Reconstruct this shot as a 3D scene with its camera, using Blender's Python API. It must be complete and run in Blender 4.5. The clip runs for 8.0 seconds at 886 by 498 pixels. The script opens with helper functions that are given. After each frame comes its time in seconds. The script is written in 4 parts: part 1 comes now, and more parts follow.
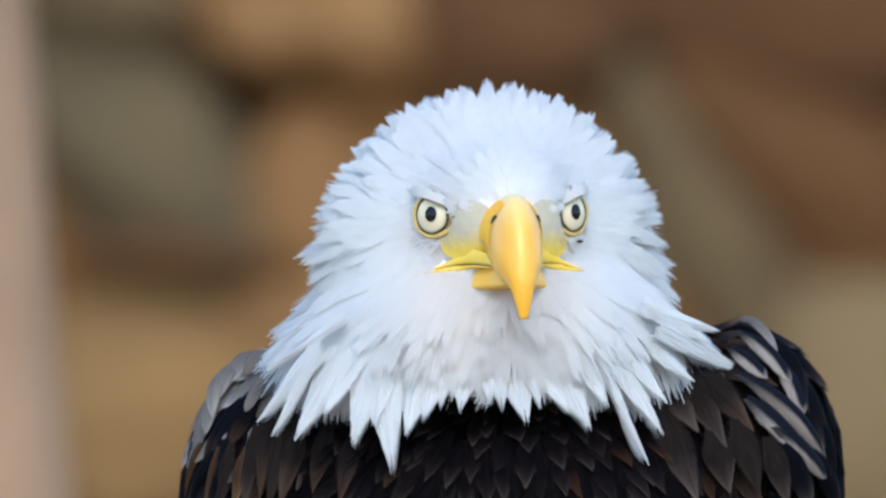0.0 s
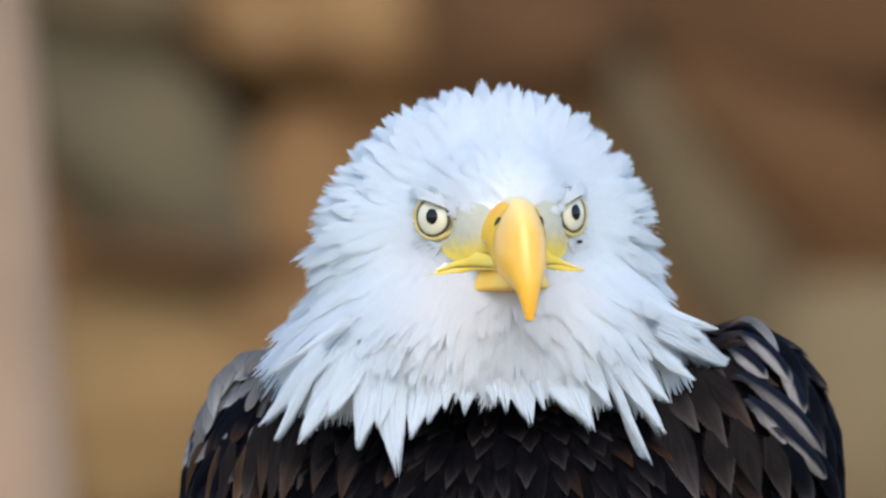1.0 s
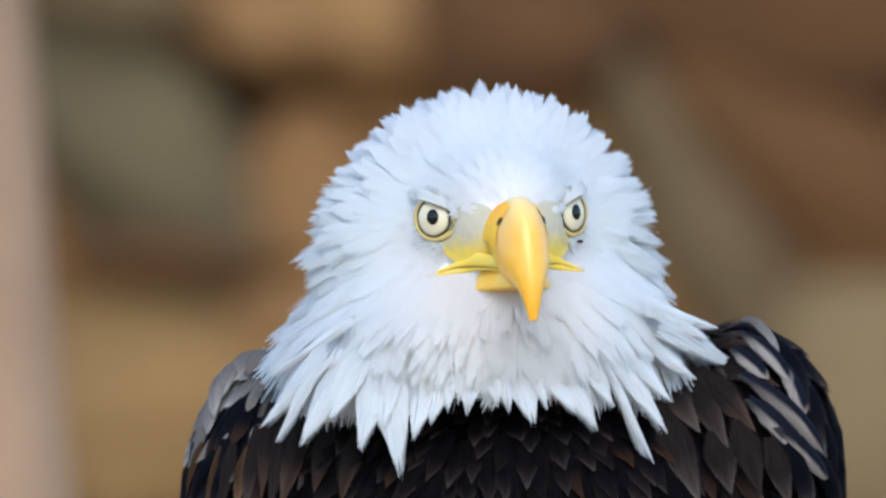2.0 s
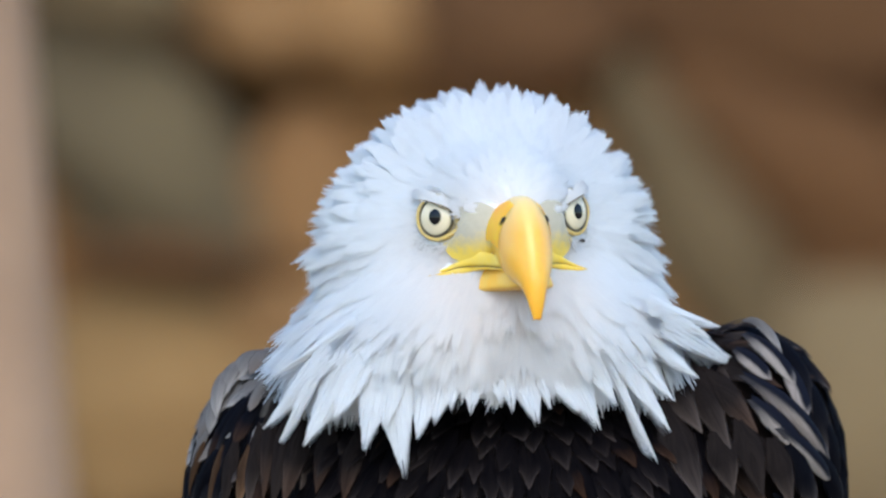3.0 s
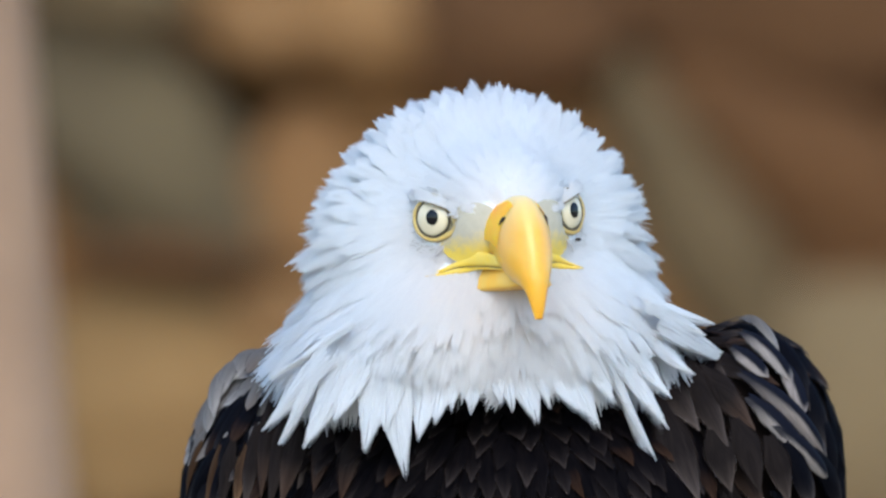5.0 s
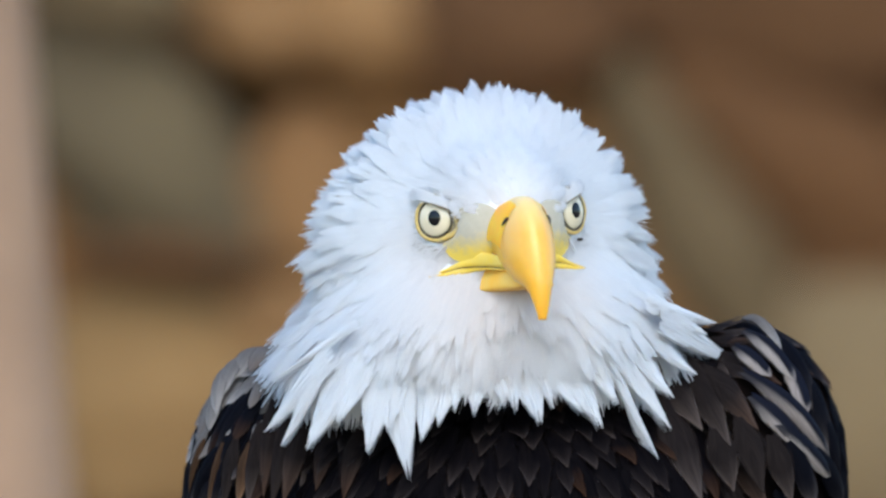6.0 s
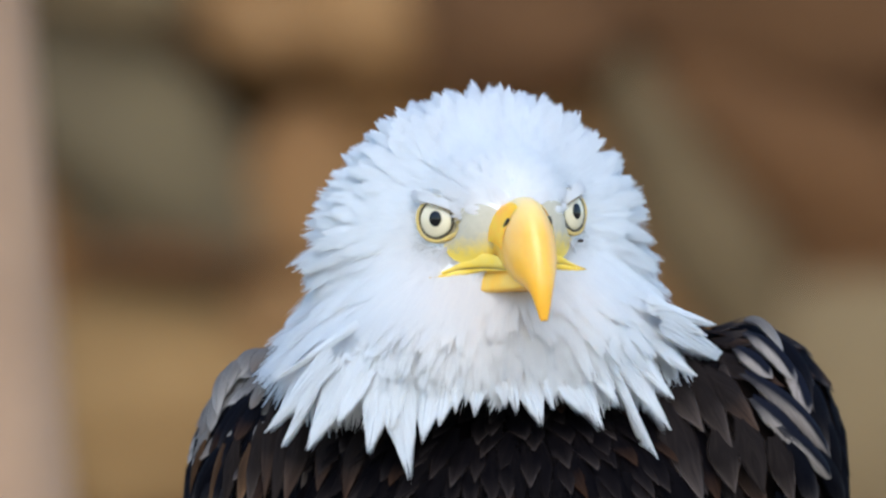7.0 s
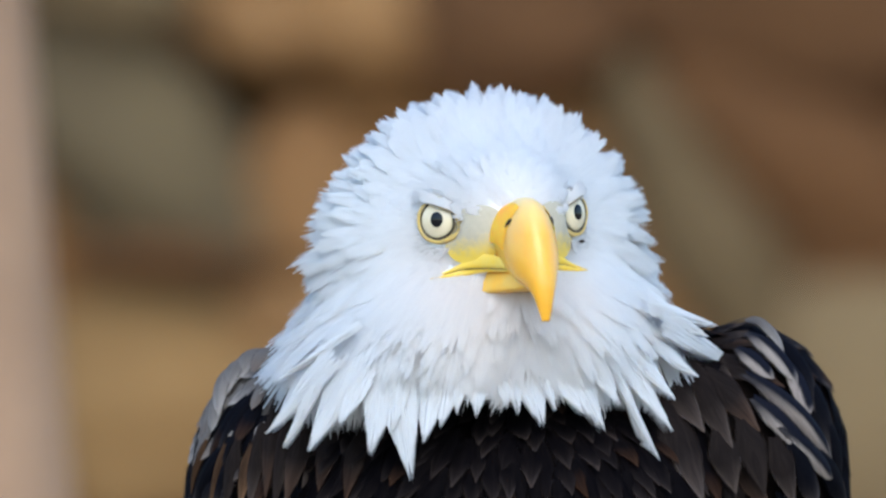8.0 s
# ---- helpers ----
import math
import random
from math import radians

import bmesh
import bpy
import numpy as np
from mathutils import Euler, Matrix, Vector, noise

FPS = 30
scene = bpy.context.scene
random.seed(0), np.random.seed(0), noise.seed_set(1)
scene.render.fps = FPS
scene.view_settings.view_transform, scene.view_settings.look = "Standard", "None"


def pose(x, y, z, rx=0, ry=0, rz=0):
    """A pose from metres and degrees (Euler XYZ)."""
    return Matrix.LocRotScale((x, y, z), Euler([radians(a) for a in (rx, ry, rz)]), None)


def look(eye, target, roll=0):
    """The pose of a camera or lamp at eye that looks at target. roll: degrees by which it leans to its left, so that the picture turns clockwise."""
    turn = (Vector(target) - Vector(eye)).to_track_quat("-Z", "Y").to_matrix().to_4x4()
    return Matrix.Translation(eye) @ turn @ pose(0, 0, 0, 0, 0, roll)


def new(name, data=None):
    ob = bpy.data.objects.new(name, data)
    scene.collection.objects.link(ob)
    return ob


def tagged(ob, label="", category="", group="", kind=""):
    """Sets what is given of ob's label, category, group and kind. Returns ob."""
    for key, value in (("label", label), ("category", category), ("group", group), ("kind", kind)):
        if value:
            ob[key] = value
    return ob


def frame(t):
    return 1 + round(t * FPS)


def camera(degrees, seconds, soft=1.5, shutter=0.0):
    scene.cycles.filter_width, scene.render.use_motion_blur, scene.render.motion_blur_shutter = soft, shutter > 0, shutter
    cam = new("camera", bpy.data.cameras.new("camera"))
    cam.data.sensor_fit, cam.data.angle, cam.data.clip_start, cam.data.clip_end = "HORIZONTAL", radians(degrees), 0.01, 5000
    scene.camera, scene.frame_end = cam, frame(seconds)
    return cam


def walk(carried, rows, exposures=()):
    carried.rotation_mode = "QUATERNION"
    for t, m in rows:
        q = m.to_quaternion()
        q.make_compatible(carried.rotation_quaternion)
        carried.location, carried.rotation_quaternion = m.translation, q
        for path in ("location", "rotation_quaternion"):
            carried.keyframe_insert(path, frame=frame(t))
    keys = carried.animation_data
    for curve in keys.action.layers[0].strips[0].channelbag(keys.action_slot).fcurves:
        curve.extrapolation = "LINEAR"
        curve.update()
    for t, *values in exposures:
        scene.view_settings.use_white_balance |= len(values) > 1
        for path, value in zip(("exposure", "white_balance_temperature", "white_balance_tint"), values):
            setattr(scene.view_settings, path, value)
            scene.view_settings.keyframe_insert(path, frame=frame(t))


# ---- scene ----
MM = 0.001
MID = Vector((0.0, 0.0, 1.10))          # middle of the view, in the plane of the bird's eyes
FAR = 3.89                               # from the lens to that plane

cam = camera(6.0, 8.0, soft=2.5)
cam.data.dof.use_dof = True
cam.data.dof.focus_distance = FAR - 0.005
cam.data.dof.aperture_fstop = 6.8
EYE = look((0, -FAR, MID.z), MID)
walk(cam, [(0.0, EYE), (8.0, EYE)], [(0.0, 1.17, 5740, 2), (8.0, 1.17, 5740, 2)])

# ---- light: open shade under a clear sky, soft warm light from the front ----
world = bpy.data.worlds.new("sky")
scene.world = world
world.use_nodes = True
sky = world.node_tree.nodes.new("ShaderNodeTexSky")
sky.ozone_density = 2.5
sky.sky_type, sky.sun_disc = "NISHITA", False
SUN_FROM = Vector((0.05, -0.74, 0.66)).normalized()
sky.sun_elevation = math.asin(SUN_FROM.z)
sky.sun_rotation = math.atan2(SUN_FROM.x, SUN_FROM.y)
back = world.node_tree.nodes["Background"]
back.inputs["Strength"].default_value = 0.15
world.node_tree.links.new(sky.outputs["Color"], back.inputs["Color"])
sun_data = bpy.data.lights.new("sun", "SUN")
sun_data.energy, sun_data.angle, sun_data.color = 0.78, radians(45), (1.0, 0.83, 0.66)
sun = new("sun", sun_data)
sun.matrix_world = look(SUN_FROM * 20, (0, 0, 0))


# ---- materials ----
class Nodes:
    """Short hand for a node material."""

    def __init__(self, name):
        self.mat = bpy.data.materials.new(name)
        self.mat.use_nodes = True
        self.tree = self.mat.node_tree
        self.bsdf = self.tree.nodes["Principled BSDF"]
        self.exit = self.tree.nodes["Material Output"]

    def add(self, kind, **inputs):
        node = self.tree.nodes.new(kind)
        for key, value in inputs.items():
            self.put(node.inputs[key.replace("_", " ")], value)
        return node

    def put(self, socket, value):
        if isinstance(value, bpy.types.NodeSocket):
            self.tree.links.new(value, socket)
        elif isinstance(value, tuple) and len(value) == 3 and socket.type == "RGBA":
            socket.default_value = (*value, 1)
        else:
            socket.default_value = value

    def set(self, **inputs):
        for key, value in inputs.items():
            self.put(self.bsdf.inputs[key.replace("_", " ")], value)
        return self

    def math(self, op, a, b=0.5, clamp=False):
        node = self.tree.nodes.new("ShaderNodeMath")
        node.operation, node.use_clamp = op, clamp
        self.put(node.inputs[0], a)
        self.put(node.inputs[1], b)
        return node.outputs[0]

    def ramp(self, fac, *stops):
        node = self.tree.nodes.new("ShaderNodeValToRGB")
        els = node.color_ramp.elements
        while len(els) < len(stops):
            els.new(0.5)
        for el, (pos, col) in zip(els, stops):
            el.position = pos
            el.color = (*col, 1) if isinstance(col, tuple) else (col, col, col, 1)
        self.put(node.inputs[0], fac)
        return node.outputs[0]

    def mix(self, fac, a, b, blend="MIX"):
        node = self.tree.nodes.new("ShaderNodeMix")
        node.data_type, node.blend_type = "RGBA", blend
        self.put(node.inputs["Factor"], fac)
        self.put(node.inputs[6], a)
        self.put(node.inputs[7], b)
        return node.outputs[2]

    def noise(self, scale, detail=3.0, rough=0.55, where="Object", stretch=None):
        space = self.add("ShaderNodeTexCoord").outputs[where]
        if stretch:
            m = self.add("ShaderNodeMapping")
            m.inputs["Scale"].default_value = stretch
            self.put(m.inputs["Vector"], space)
            space = m.outputs[0]
        n = self.add("ShaderNodeTexNoise", Vector=space, Scale=scale, Detail=detail, Roughness=rough)
        return n.outputs["Fac"]

    def bump(self, height, strength=0.3, distance=0.001):
        b = self.add("ShaderNodeBump", Height=height, Strength=strength, Distance=distance)
        self.put(self.bsdf.inputs["Normal"], b.outputs[0])
        return self

    def across_along(self):
        """Of a feather: how far from the shaft (0 to 1), and how far along it (0 to 1)."""
        uv = self.add("ShaderNodeSeparateXYZ", Vector=self.add("ShaderNodeTexCoord").outputs["UV"])
        side = self.math("ABSOLUTE", self.math("SUBTRACT", self.math("MULTIPLY", uv.outputs[0], 2.0), 1.0))
        return side, uv.outputs[1]

    def frayed(self, side, line, at=0.80):
        """Lets the outermost barbs of a vane part."""
        edge = self.math("MULTIPLY", self.ramp(side, (at, 0.0), (1.0, 1.0)), self.ramp(line, (0.35, 1.0), (0.65, 0.35)), True)
        self.put(self.bsdf.inputs["Alpha"], self.math("SUBTRACT", 1.0, edge))

    def translucent(self, colour, share):
        t = self.add("ShaderNodeBsdfTranslucent", Color=colour)
        m = self.add("ShaderNodeMixShader", Fac=share)
        self.tree.links.new(self.bsdf.outputs[0], m.inputs[1])
        self.tree.links.new(t.outputs[0], m.inputs[2])
        self.tree.links.new(m.outputs[0], self.exit.inputs["Surface"])


def barbs(n, side, along, fine=90.0):
    """Fine slanting lines of a feather's vane, 0 to 1."""
    slant = n.math("SUBTRACT", n.math("MULTIPLY", along, 1.0), n.math("MULTIPLY", side, 0.7))
    v = n.add("ShaderNodeCombineXYZ", X=n.math("MULTIPLY", slant, fine), Y=n.math("MULTIPLY", side, 1.5),
              Z=n.math("MULTIPLY", n.add("ShaderNodeObjectInfo").outputs["Random"], 50.0))
    return n.add("ShaderNodeTexNoise", Vector=v.outputs[0], Scale=1.0, Detail=2.0).outputs["Fac"]


def streaks(n, across=9.0, along=1.4):
    """Soft lines that run along a feather, 0 to 1."""
    uv = n.add("ShaderNodeSeparateXYZ", Vector=n.add("ShaderNodeTexCoord").outputs["UV"])
    chance = n.math("ADD", n.add("ShaderNodeObjectInfo").outputs["Random"], n.add("ShaderNodeNewGeometry").outputs["Random Per Island"])
    v = n.add("ShaderNodeCombineXYZ", X=n.math("MULTIPLY", uv.outputs[0], across), Y=n.math("MULTIPLY", uv.outputs[1], along), Z=n.math("MULTIPLY", chance, 37.0))
    return n.add("ShaderNodeTexNoise", Vector=v.outputs[0], Scale=1.0, Detail=3.0, Roughness=0.6).outputs["Fac"]


def white_feather_material():
    n = Nodes("white_feather")
    side, along = n.across_along()
    line = barbs(n, side, along, 60.0)
    island = n.add("ShaderNodeNewGeometry").outputs["Random Per Island"]
    blotch = n.noise(22.0, 2.0)
    tone = n.mix(n.ramp(blotch, (0.35, 0.0), (0.7, 1.0)), (0.91, 0.905, 0.895), (0.95, 0.95, 0.95))
    tone = n.mix(n.math("MULTIPLY", island, 0.10), tone, (0.78, 0.76, 0.74))
    tone = n.mix(n.math("MULTIPLY", n.ramp(line, (0.3, 1.0), (0.6, 0.0)), 0.08), tone, (0.70, 0.70, 0.72))
    # warm bounced light round the beak, tinted into the feather colour
    off = n.add("ShaderNodeVectorMath", Vector=n.add("ShaderNodeTexCoord").outputs["Object"])
    off.operation = "DISTANCE"
    off.inputs[1].default_value = (-0.008, -0.015, -0.032)
    cream = n.math("MULTIPLY", n.ramp(off.outputs["Value"], (0.020, 1.0), (0.066, 0.0)), n.math("ADD", 0.45, n.math("MULTIPLY", blotch, 0.5)), True)
    tone = n.mix(cream, tone, (0.94, 0.865, 0.80))
    run = streaks(n)
    tone = n.mix(n.math("MULTIPLY", n.ramp(run, (0.32, 1.0), (0.58, 0.0)), 0.22), tone, (0.66, 0.66, 0.68))
    n.set(Base_Color=tone, Roughness=0.8, Specular_IOR_Level=0.1)
    n.bump(line, 0.15, 0.0003)
    n.translucent(tone, 0.60)
    return n.mat


def brown_feather_material(name, base, mid, edge, reach, power=1.6, rim_at=3.0, lopsided=0.0):
    n = Nodes(name)
    side, along = n.across_along()
    line = barbs(n, side, along, 34.0)
    rnd = n.add("ShaderNodeObjectInfo").outputs["Random"]
    isl = n.add("ShaderNodeNewGeometry").outputs["Random Per Island"]
    chance = n.math("FRACT", n.math("ADD", n.math("MULTIPLY", rnd, 7.31), isl))
    tip = n.ramp(along, (0.55, 0.0), (0.98, 1.0))
    tone = n.mix(n.math("MULTIPLY", tip, n.math("ADD", 0.25, n.math("MULTIPLY", chance, 0.75))), base, mid)
    half = n.add("ShaderNodeSeparateXYZ", Vector=n.add("ShaderNodeTexCoord").outputs["UV"]).outputs[0]
    weight = n.math("SUBTRACT", 1.0, n.math("MULTIPLY", n.math("GREATER_THAN", half, 0.5), lopsided))
    rim = n.math("ADD", n.math("MULTIPLY", weight, n.math("POWER", side, rim_at)), n.math("POWER", along, 8.0))
    rim = n.math("MULTIPLY", rim, n.math("MULTIPLY", tip, n.math("MULTIPLY", n.math("POWER", chance, power), reach)), True)
    tone = n.mix(rim, tone, edge)
    rusty = n.math("MULTIPLY", n.math("GREATER_THAN", n.math("FRACT", n.math("MULTIPLY", chance, 5.7)), 0.78), tip)
    tone = n.mix(n.math("MULTIPLY", rusty, 0.6), tone, (0.060, 0.026, 0.011))
    shaft = n.ramp(side, (0.0, 1.0), (0.07, 0.0))
    tone = n.mix(n.math("MULTIPLY", shaft, 0.35), tone, base)
    tone = n.mix(n.math("MULTIPLY", n.ramp(line, (0.3, 0.0), (0.7, 1.0)), 0.28), tone, mid)
    tone = n.mix(n.math("MULTIPLY", n.ramp(line, (0.25, 1.0), (0.5, 0.0)), 0.6), tone, base)
    run = streaks(n, 7.0, 1.2)
    tone = n.mix(n.math("MULTIPLY", n.ramp(run, (0.30, 1.0), (0.55, 0.0)), 0.5), tone, base)
    tone = n.mix(n.math("MULTIPLY", n.ramp(run, (0.55, 0.0), (0.75, 1.0)), 0.30), tone, mid)
    n.set(Base_Color=tone, Roughness=0.6, Specular_IOR_Level=0.012)
    n.bump(line, 0.35, 0.0005)
    n.frayed(side, line)
    return n.mat


def striped_feather_material():
    """A wing covert: blue-black, with one pale web and a pale blunt tip."""
    n = Nodes("striped_covert")
    side, along = n.across_along()
    half = n.add("ShaderNodeSeparateXYZ", Vector=n.add("ShaderNodeTexCoord").outputs["UV"]).outputs[0]
    line = barbs(n, side, along, 30.0)
    rnd = n.add("ShaderNodeObjectInfo").outputs["Random"]
    soft = n.math("ADD", half, n.math("MULTIPLY", n.math("SUBTRACT", line, 0.5), 0.25))
    web = n.ramp(soft, (0.54, 0.0), (0.68, 1.0))
    fade = n.math("MULTIPLY", web, n.ramp(along, (0.12, 0.1), (0.5, 1.0)))
    tip = n.ramp(n.math("ADD", along, n.math("MULTIPLY", n.math("SUBTRACT", line, 0.5), 0.1)), (0.86, 0.0), (0.98, 0.8))
    pale = n.mix(rnd, (0.235, 0.19, 0.165), (0.29, 0.245, 0.215))
    tone = n.mix(n.math("MAXIMUM", fade, tip), (0.006, 0.0066, 0.0115), pale)
    tone = n.mix(n.math("MULTIPLY", n.ramp(line, (0.3, 1.0), (0.6, 0.0)), 0.35), tone, (0.010, 0.009, 0.011))
    n.set(Base_Color=tone, Roughness=0.6, Specular_IOR_Level=0.03)
    n.bump(line, 0.3, 0.0004)
    n.frayed(side, line)
    return n.mat


def plain_material(name, a, b, scale=80.0, rough=0.6, bump=0.2, depth=0.0006, **more):
    n = Nodes(name)
    f = n.noise(scale, 4.0)
    n.set(Base_Color=n.mix(n.ramp(f, (0.35, 0.0), (0.68, 1.0)), a, b), Roughness=rough, **more)
    n.bump(f, bump, depth)
    return n.mat


def beak_material():
    n = Nodes("beak_horn")
    pos = n.add("ShaderNodeSeparateXYZ", Vector=n.add("ShaderNodeTexCoord").outputs["Object"])
    # pale at the root of the ridge, deep amber down the hook
    down = n.math("MULTIPLY", n.math("SUBTRACT", 0.008, pos.outputs[2]), 1 / 0.055, True)
    tone = n.ramp(down, (0.0, (0.82, 0.60, 0.24)), (0.30, (0.84, 0.43, 0.04)), (0.6, (0.84, 0.42, 0.015)), (1.0, (0.80, 0.38, 0.015)))
    grain = n.noise(60.0, 4.0, stretch=(6.0, 1.0, 1.0))
    tone = n.mix(n.math("MULTIPLY", n.ramp(grain, (0.4, 0.0), (0.7, 1.0)), 0.22), tone, (0.74, 0.46, 0.12))
    n.set(Base_Color=tone, Roughness=0.32, Coat_Weight=0.25, Coat_Roughness=0.12, Specular_IOR_Level=0.5, Subsurface_Weight=0.25, Subsurface_Scale=0.004,
          Subsurface_Radius=(1.0, 0.5, 0.2))
    n.bump(grain, 0.12, 0.0004)
    return n.mat


def lore_material():
    """Bare skin: greyish white above, yellow towards the mouth."""
    n = Nodes("lore_skin")
    pos = n.add("ShaderNodeSeparateXYZ", Vector=n.add("ShaderNodeTexCoord").outputs["Object"])
    f = n.noise(220.0, 4.0)
    low = n.math("ADD", n.math("MULTIPLY", n.math("SUBTRACT", -0.0080, pos.outputs[2]), 1 / 0.009), n.math("MULTIPLY", n.math("SUBTRACT", f, 0.5), 1.3), True)
    top = n.mix(f, (0.40, 0.34, 0.23), (0.58, 0.51, 0.38))
    n.set(Base_Color=n.mix(low, top, (0.80, 0.56, 0.07)), Roughness=0.55)
    n.bump(f, 0.5, 0.0006)
    return n.mat


def iris_material():
    """Cream round the pupil, deeper towards the rim, with fine spokes."""
    n = Nodes("iris_cream")
    pos = n.add("ShaderNodeSeparateXYZ", Vector=n.add("ShaderNodeTexCoord").outputs["Object"])
    off = n.math("SQRT", n.math("ADD", n.math("POWER", pos.outputs[0], 2.0), n.math("POWER", pos.outputs[1], 2.0)))
    f = n.noise(600.0, 3.0)
    tone = n.ramp(n.math("MULTIPLY", off, 1 / 0.009), (0.35, (0.68, 0.57, 0.37)), (0.75, (0.74, 0.63, 0.42)), (1.0, (0.46, 0.36, 0.15)))
    n.set(Base_Color=n.mix(n.math("MULTIPLY", f, 0.3), tone, (0.74, 0.65, 0.45)), Roughness=0.25, Coat_Weight=0.25, Coat_Roughness=0.05)
    return n.mat


WHITE = white_feather_material()
BREAST = brown_feather_material("breast_feather_brown", (0.0018, 0.0015, 0.0021), (0.0115, 0.0084, 0.0077), (0.078, 0.058, 0.050), 0.85, 1.4)
COVERT = brown_feather_material("covert_feather_brown", (0.0026, 0.0028, 0.0046), (0.010, 0.0090, 0.0105), (0.12, 0.096, 0.085), 1.1, 1.4, 5.0, 0.85)
WRIST = brown_feather_material("wrist_feather_grey", (0.10, 0.089, 0.083), (0.20, 0.178, 0.163), (0.33, 0.295, 0.27), 1.2, 0.8, 2.6)
MANTLE = brown_feather_material("mantle_feather_brown", (0.0075, 0.0057, 0.0055), (0.044, 0.032, 0.0262), (0.13, 0.100, 0.085), 0.9, 1.1, 2.8)
RUSTY = brown_feather_material("rusty_feather", (0.026, 0.015, 0.009), (0.125, 0.066, 0.033), (0.27, 0.18, 0.115), 0.9, 1.0, 2.6)
STRIPE = striped_feather_material()
DARK_DOWN = plain_material("dark_down", (0.002, 0.0015, 0.0015), (0.005, 0.0035, 0.003), 90, 0.95, 0.5, Specular_IOR_Level=0.0)
SKIN = plain_material("white_down", (0.76, 0.75, 0.74), (0.84, 0.84, 0.83), 150, 0.9, 0.5, Specular_IOR_Level=0.05)
LORE = lore_material()
BEAK = beak_material()
CERE = plain_material("cere_yellow", (1.0, 0.40, 0.004), (0.95, 0.52, 0.012), 90, 0.5, 0.35, 0.0005, Subsurface_Weight=0.5, Subsurface_Scale=0.004, Subsurface_Radius=(1.0, 0.5, 0.15))
LOWER = plain_material("lower_beak_orange", (0.90, 0.47, 0.03), (0.86, 0.54, 0.10), 90, 0.5, 0.35, 0.0005)
GAPE = plain_material("gape_yellow", (0.86, 0.56, 0.03), (0.80, 0.58, 0.12), 140, 0.6, 0.5, 0.0006)
MOUTH = plain_material("mouth_line", (0.14, 0.08, 0.02), (0.28, 0.17, 0.04), 200, 0.5)
NOSTRIL = plain_material("nostril_dark", (0.010, 0.005, 0.003), (0.02, 0.01, 0.006), 200, 0.7)
LID = plain_material("eye_lid_yellow", (0.66, 0.45, 0.10), (0.48, 0.35, 0.14), 300, 0.45, 0.4, 0.0003)
LID_DARK = plain_material("eye_rim_dark", (0.035, 0.026, 0.012), (0.07, 0.05, 0.02), 300, 0.4)
PUPIL = plain_material("pupil_black", (0.004, 0.004, 0.005), (0.006, 0.006, 0.008), 100, 0.08, 0.0, Specular_IOR_Level=0.3)
SCLERA = plain_material("eyeball", (0.5, 0.46, 0.34), (0.6, 0.55, 0.42), 200, 0.2, 0.0)
IRIS = iris_material()
MEMBRANE = plain_material("membrane_grey", (0.34, 0.30, 0.21), (0.40, 0.37, 0.29), 300, 0.22, 0.1, Alpha=0.85)
BROW_SHADE = plain_material("brow_shade", (0.16, 0.12, 0.07), (0.30, 0.25, 0.16), 300, 0.6)
BRISTLE = plain_material("bristle_grey", (0.34, 0.31, 0.26), (0.56, 0.52, 0.45), 300, 0.6)
TOE = plain_material("toe_yellow", (0.72, 0.45, 0.05), (0.62, 0.42, 0.12), 150, 0.5, 0.6, 0.001)
CLAW = plain_material("claw_black", (0.012, 0.011, 0.010), (0.03, 0.027, 0.024), 100, 0.3)


def rock_material(name, a, b, c, scale=9.0):
    n = Nodes(name)
    big, fine = n.noise(scale, 5.0, 0.6), n.noise(scale * 14, 5.0, 0.65)
    tone = n.ramp(big, (0.30, a), (0.52, b), (0.75, c))
    tone = n.mix(n.math("MULTIPLY", n.ramp(fine, (0.4, 0.0), (0.65, 1.0)), 0.35), tone, a)
    n.set(Base_Color=tone, Roughness=0.92, Specular_IOR_Level=0.2)
    n.bump(n.math("ADD", big, n.math("MULTIPLY", fine, 0.4)), 0.6, 0.01)
    return n.mat


# ---- building helpers ----
def mesh_of(name, verts, faces, material, smooth=True, uvs=None):
    me = bpy.data.meshes.new(name)
    me.from_pydata([tuple(map(float, v)) for v in verts], [], [tuple(map(int, f)) for f in faces])
    for m in material if isinstance(material, (list, tuple)) else [material]:
        me.materials.append(m)
    me.polygons.foreach_set("use_smooth", [smooth] * len(me.polygons))
    if uvs is not None:
        layer = me.uv_layers.new(name="vane")
        idx = np.zeros(len(me.loops), dtype=np.int32)
        me.loops.foreach_get("vertex_index", idx)
        layer.data.foreach_set("uv", np.asarray(uvs, dtype=np.float32)[idx].ravel())
    me.update()
    return me


def softened(me, round_=0.25):
    """A feather shaded as one soft sheet; round_: how far it seems to bend across."""
    me.normals_split_custom_set_from_vertices([(round_ * v.co.x, 0.0, 1.0) for v in me.vertices])
    return me


def part(name, me, parent, label="", m=None, kind=""):
    """Links a mesh as one object under a thing or under a part."""
    ob = new(name, me)
    ob.parent = parent
    if m is not None:
        ob.matrix_basis = m
    return tagged(ob, label, kind=kind)


def unit(v):
    return v / np.maximum(np.linalg.norm(v, axis=-1, keepdims=True), 1e-9)


def ellipsoid(p, c, r, low=None):
    """Signed distance, roughly, to an ellipsoid; low: its radius in z below the middle."""
    d = p - np.array(c, float)
    r = np.broadcast_to(np.array(r, float), p.shape).copy()
    if low:
        r[..., 2] = np.where(d[..., 2] < 0, low, r[..., 2])
    k0 = np.linalg.norm(d / r, axis=-1)
    k1 = np.linalg.norm(d / (r * r), axis=-1)
    return k0 * (k0 - 1) / np.maximum(k1, 1e-9)


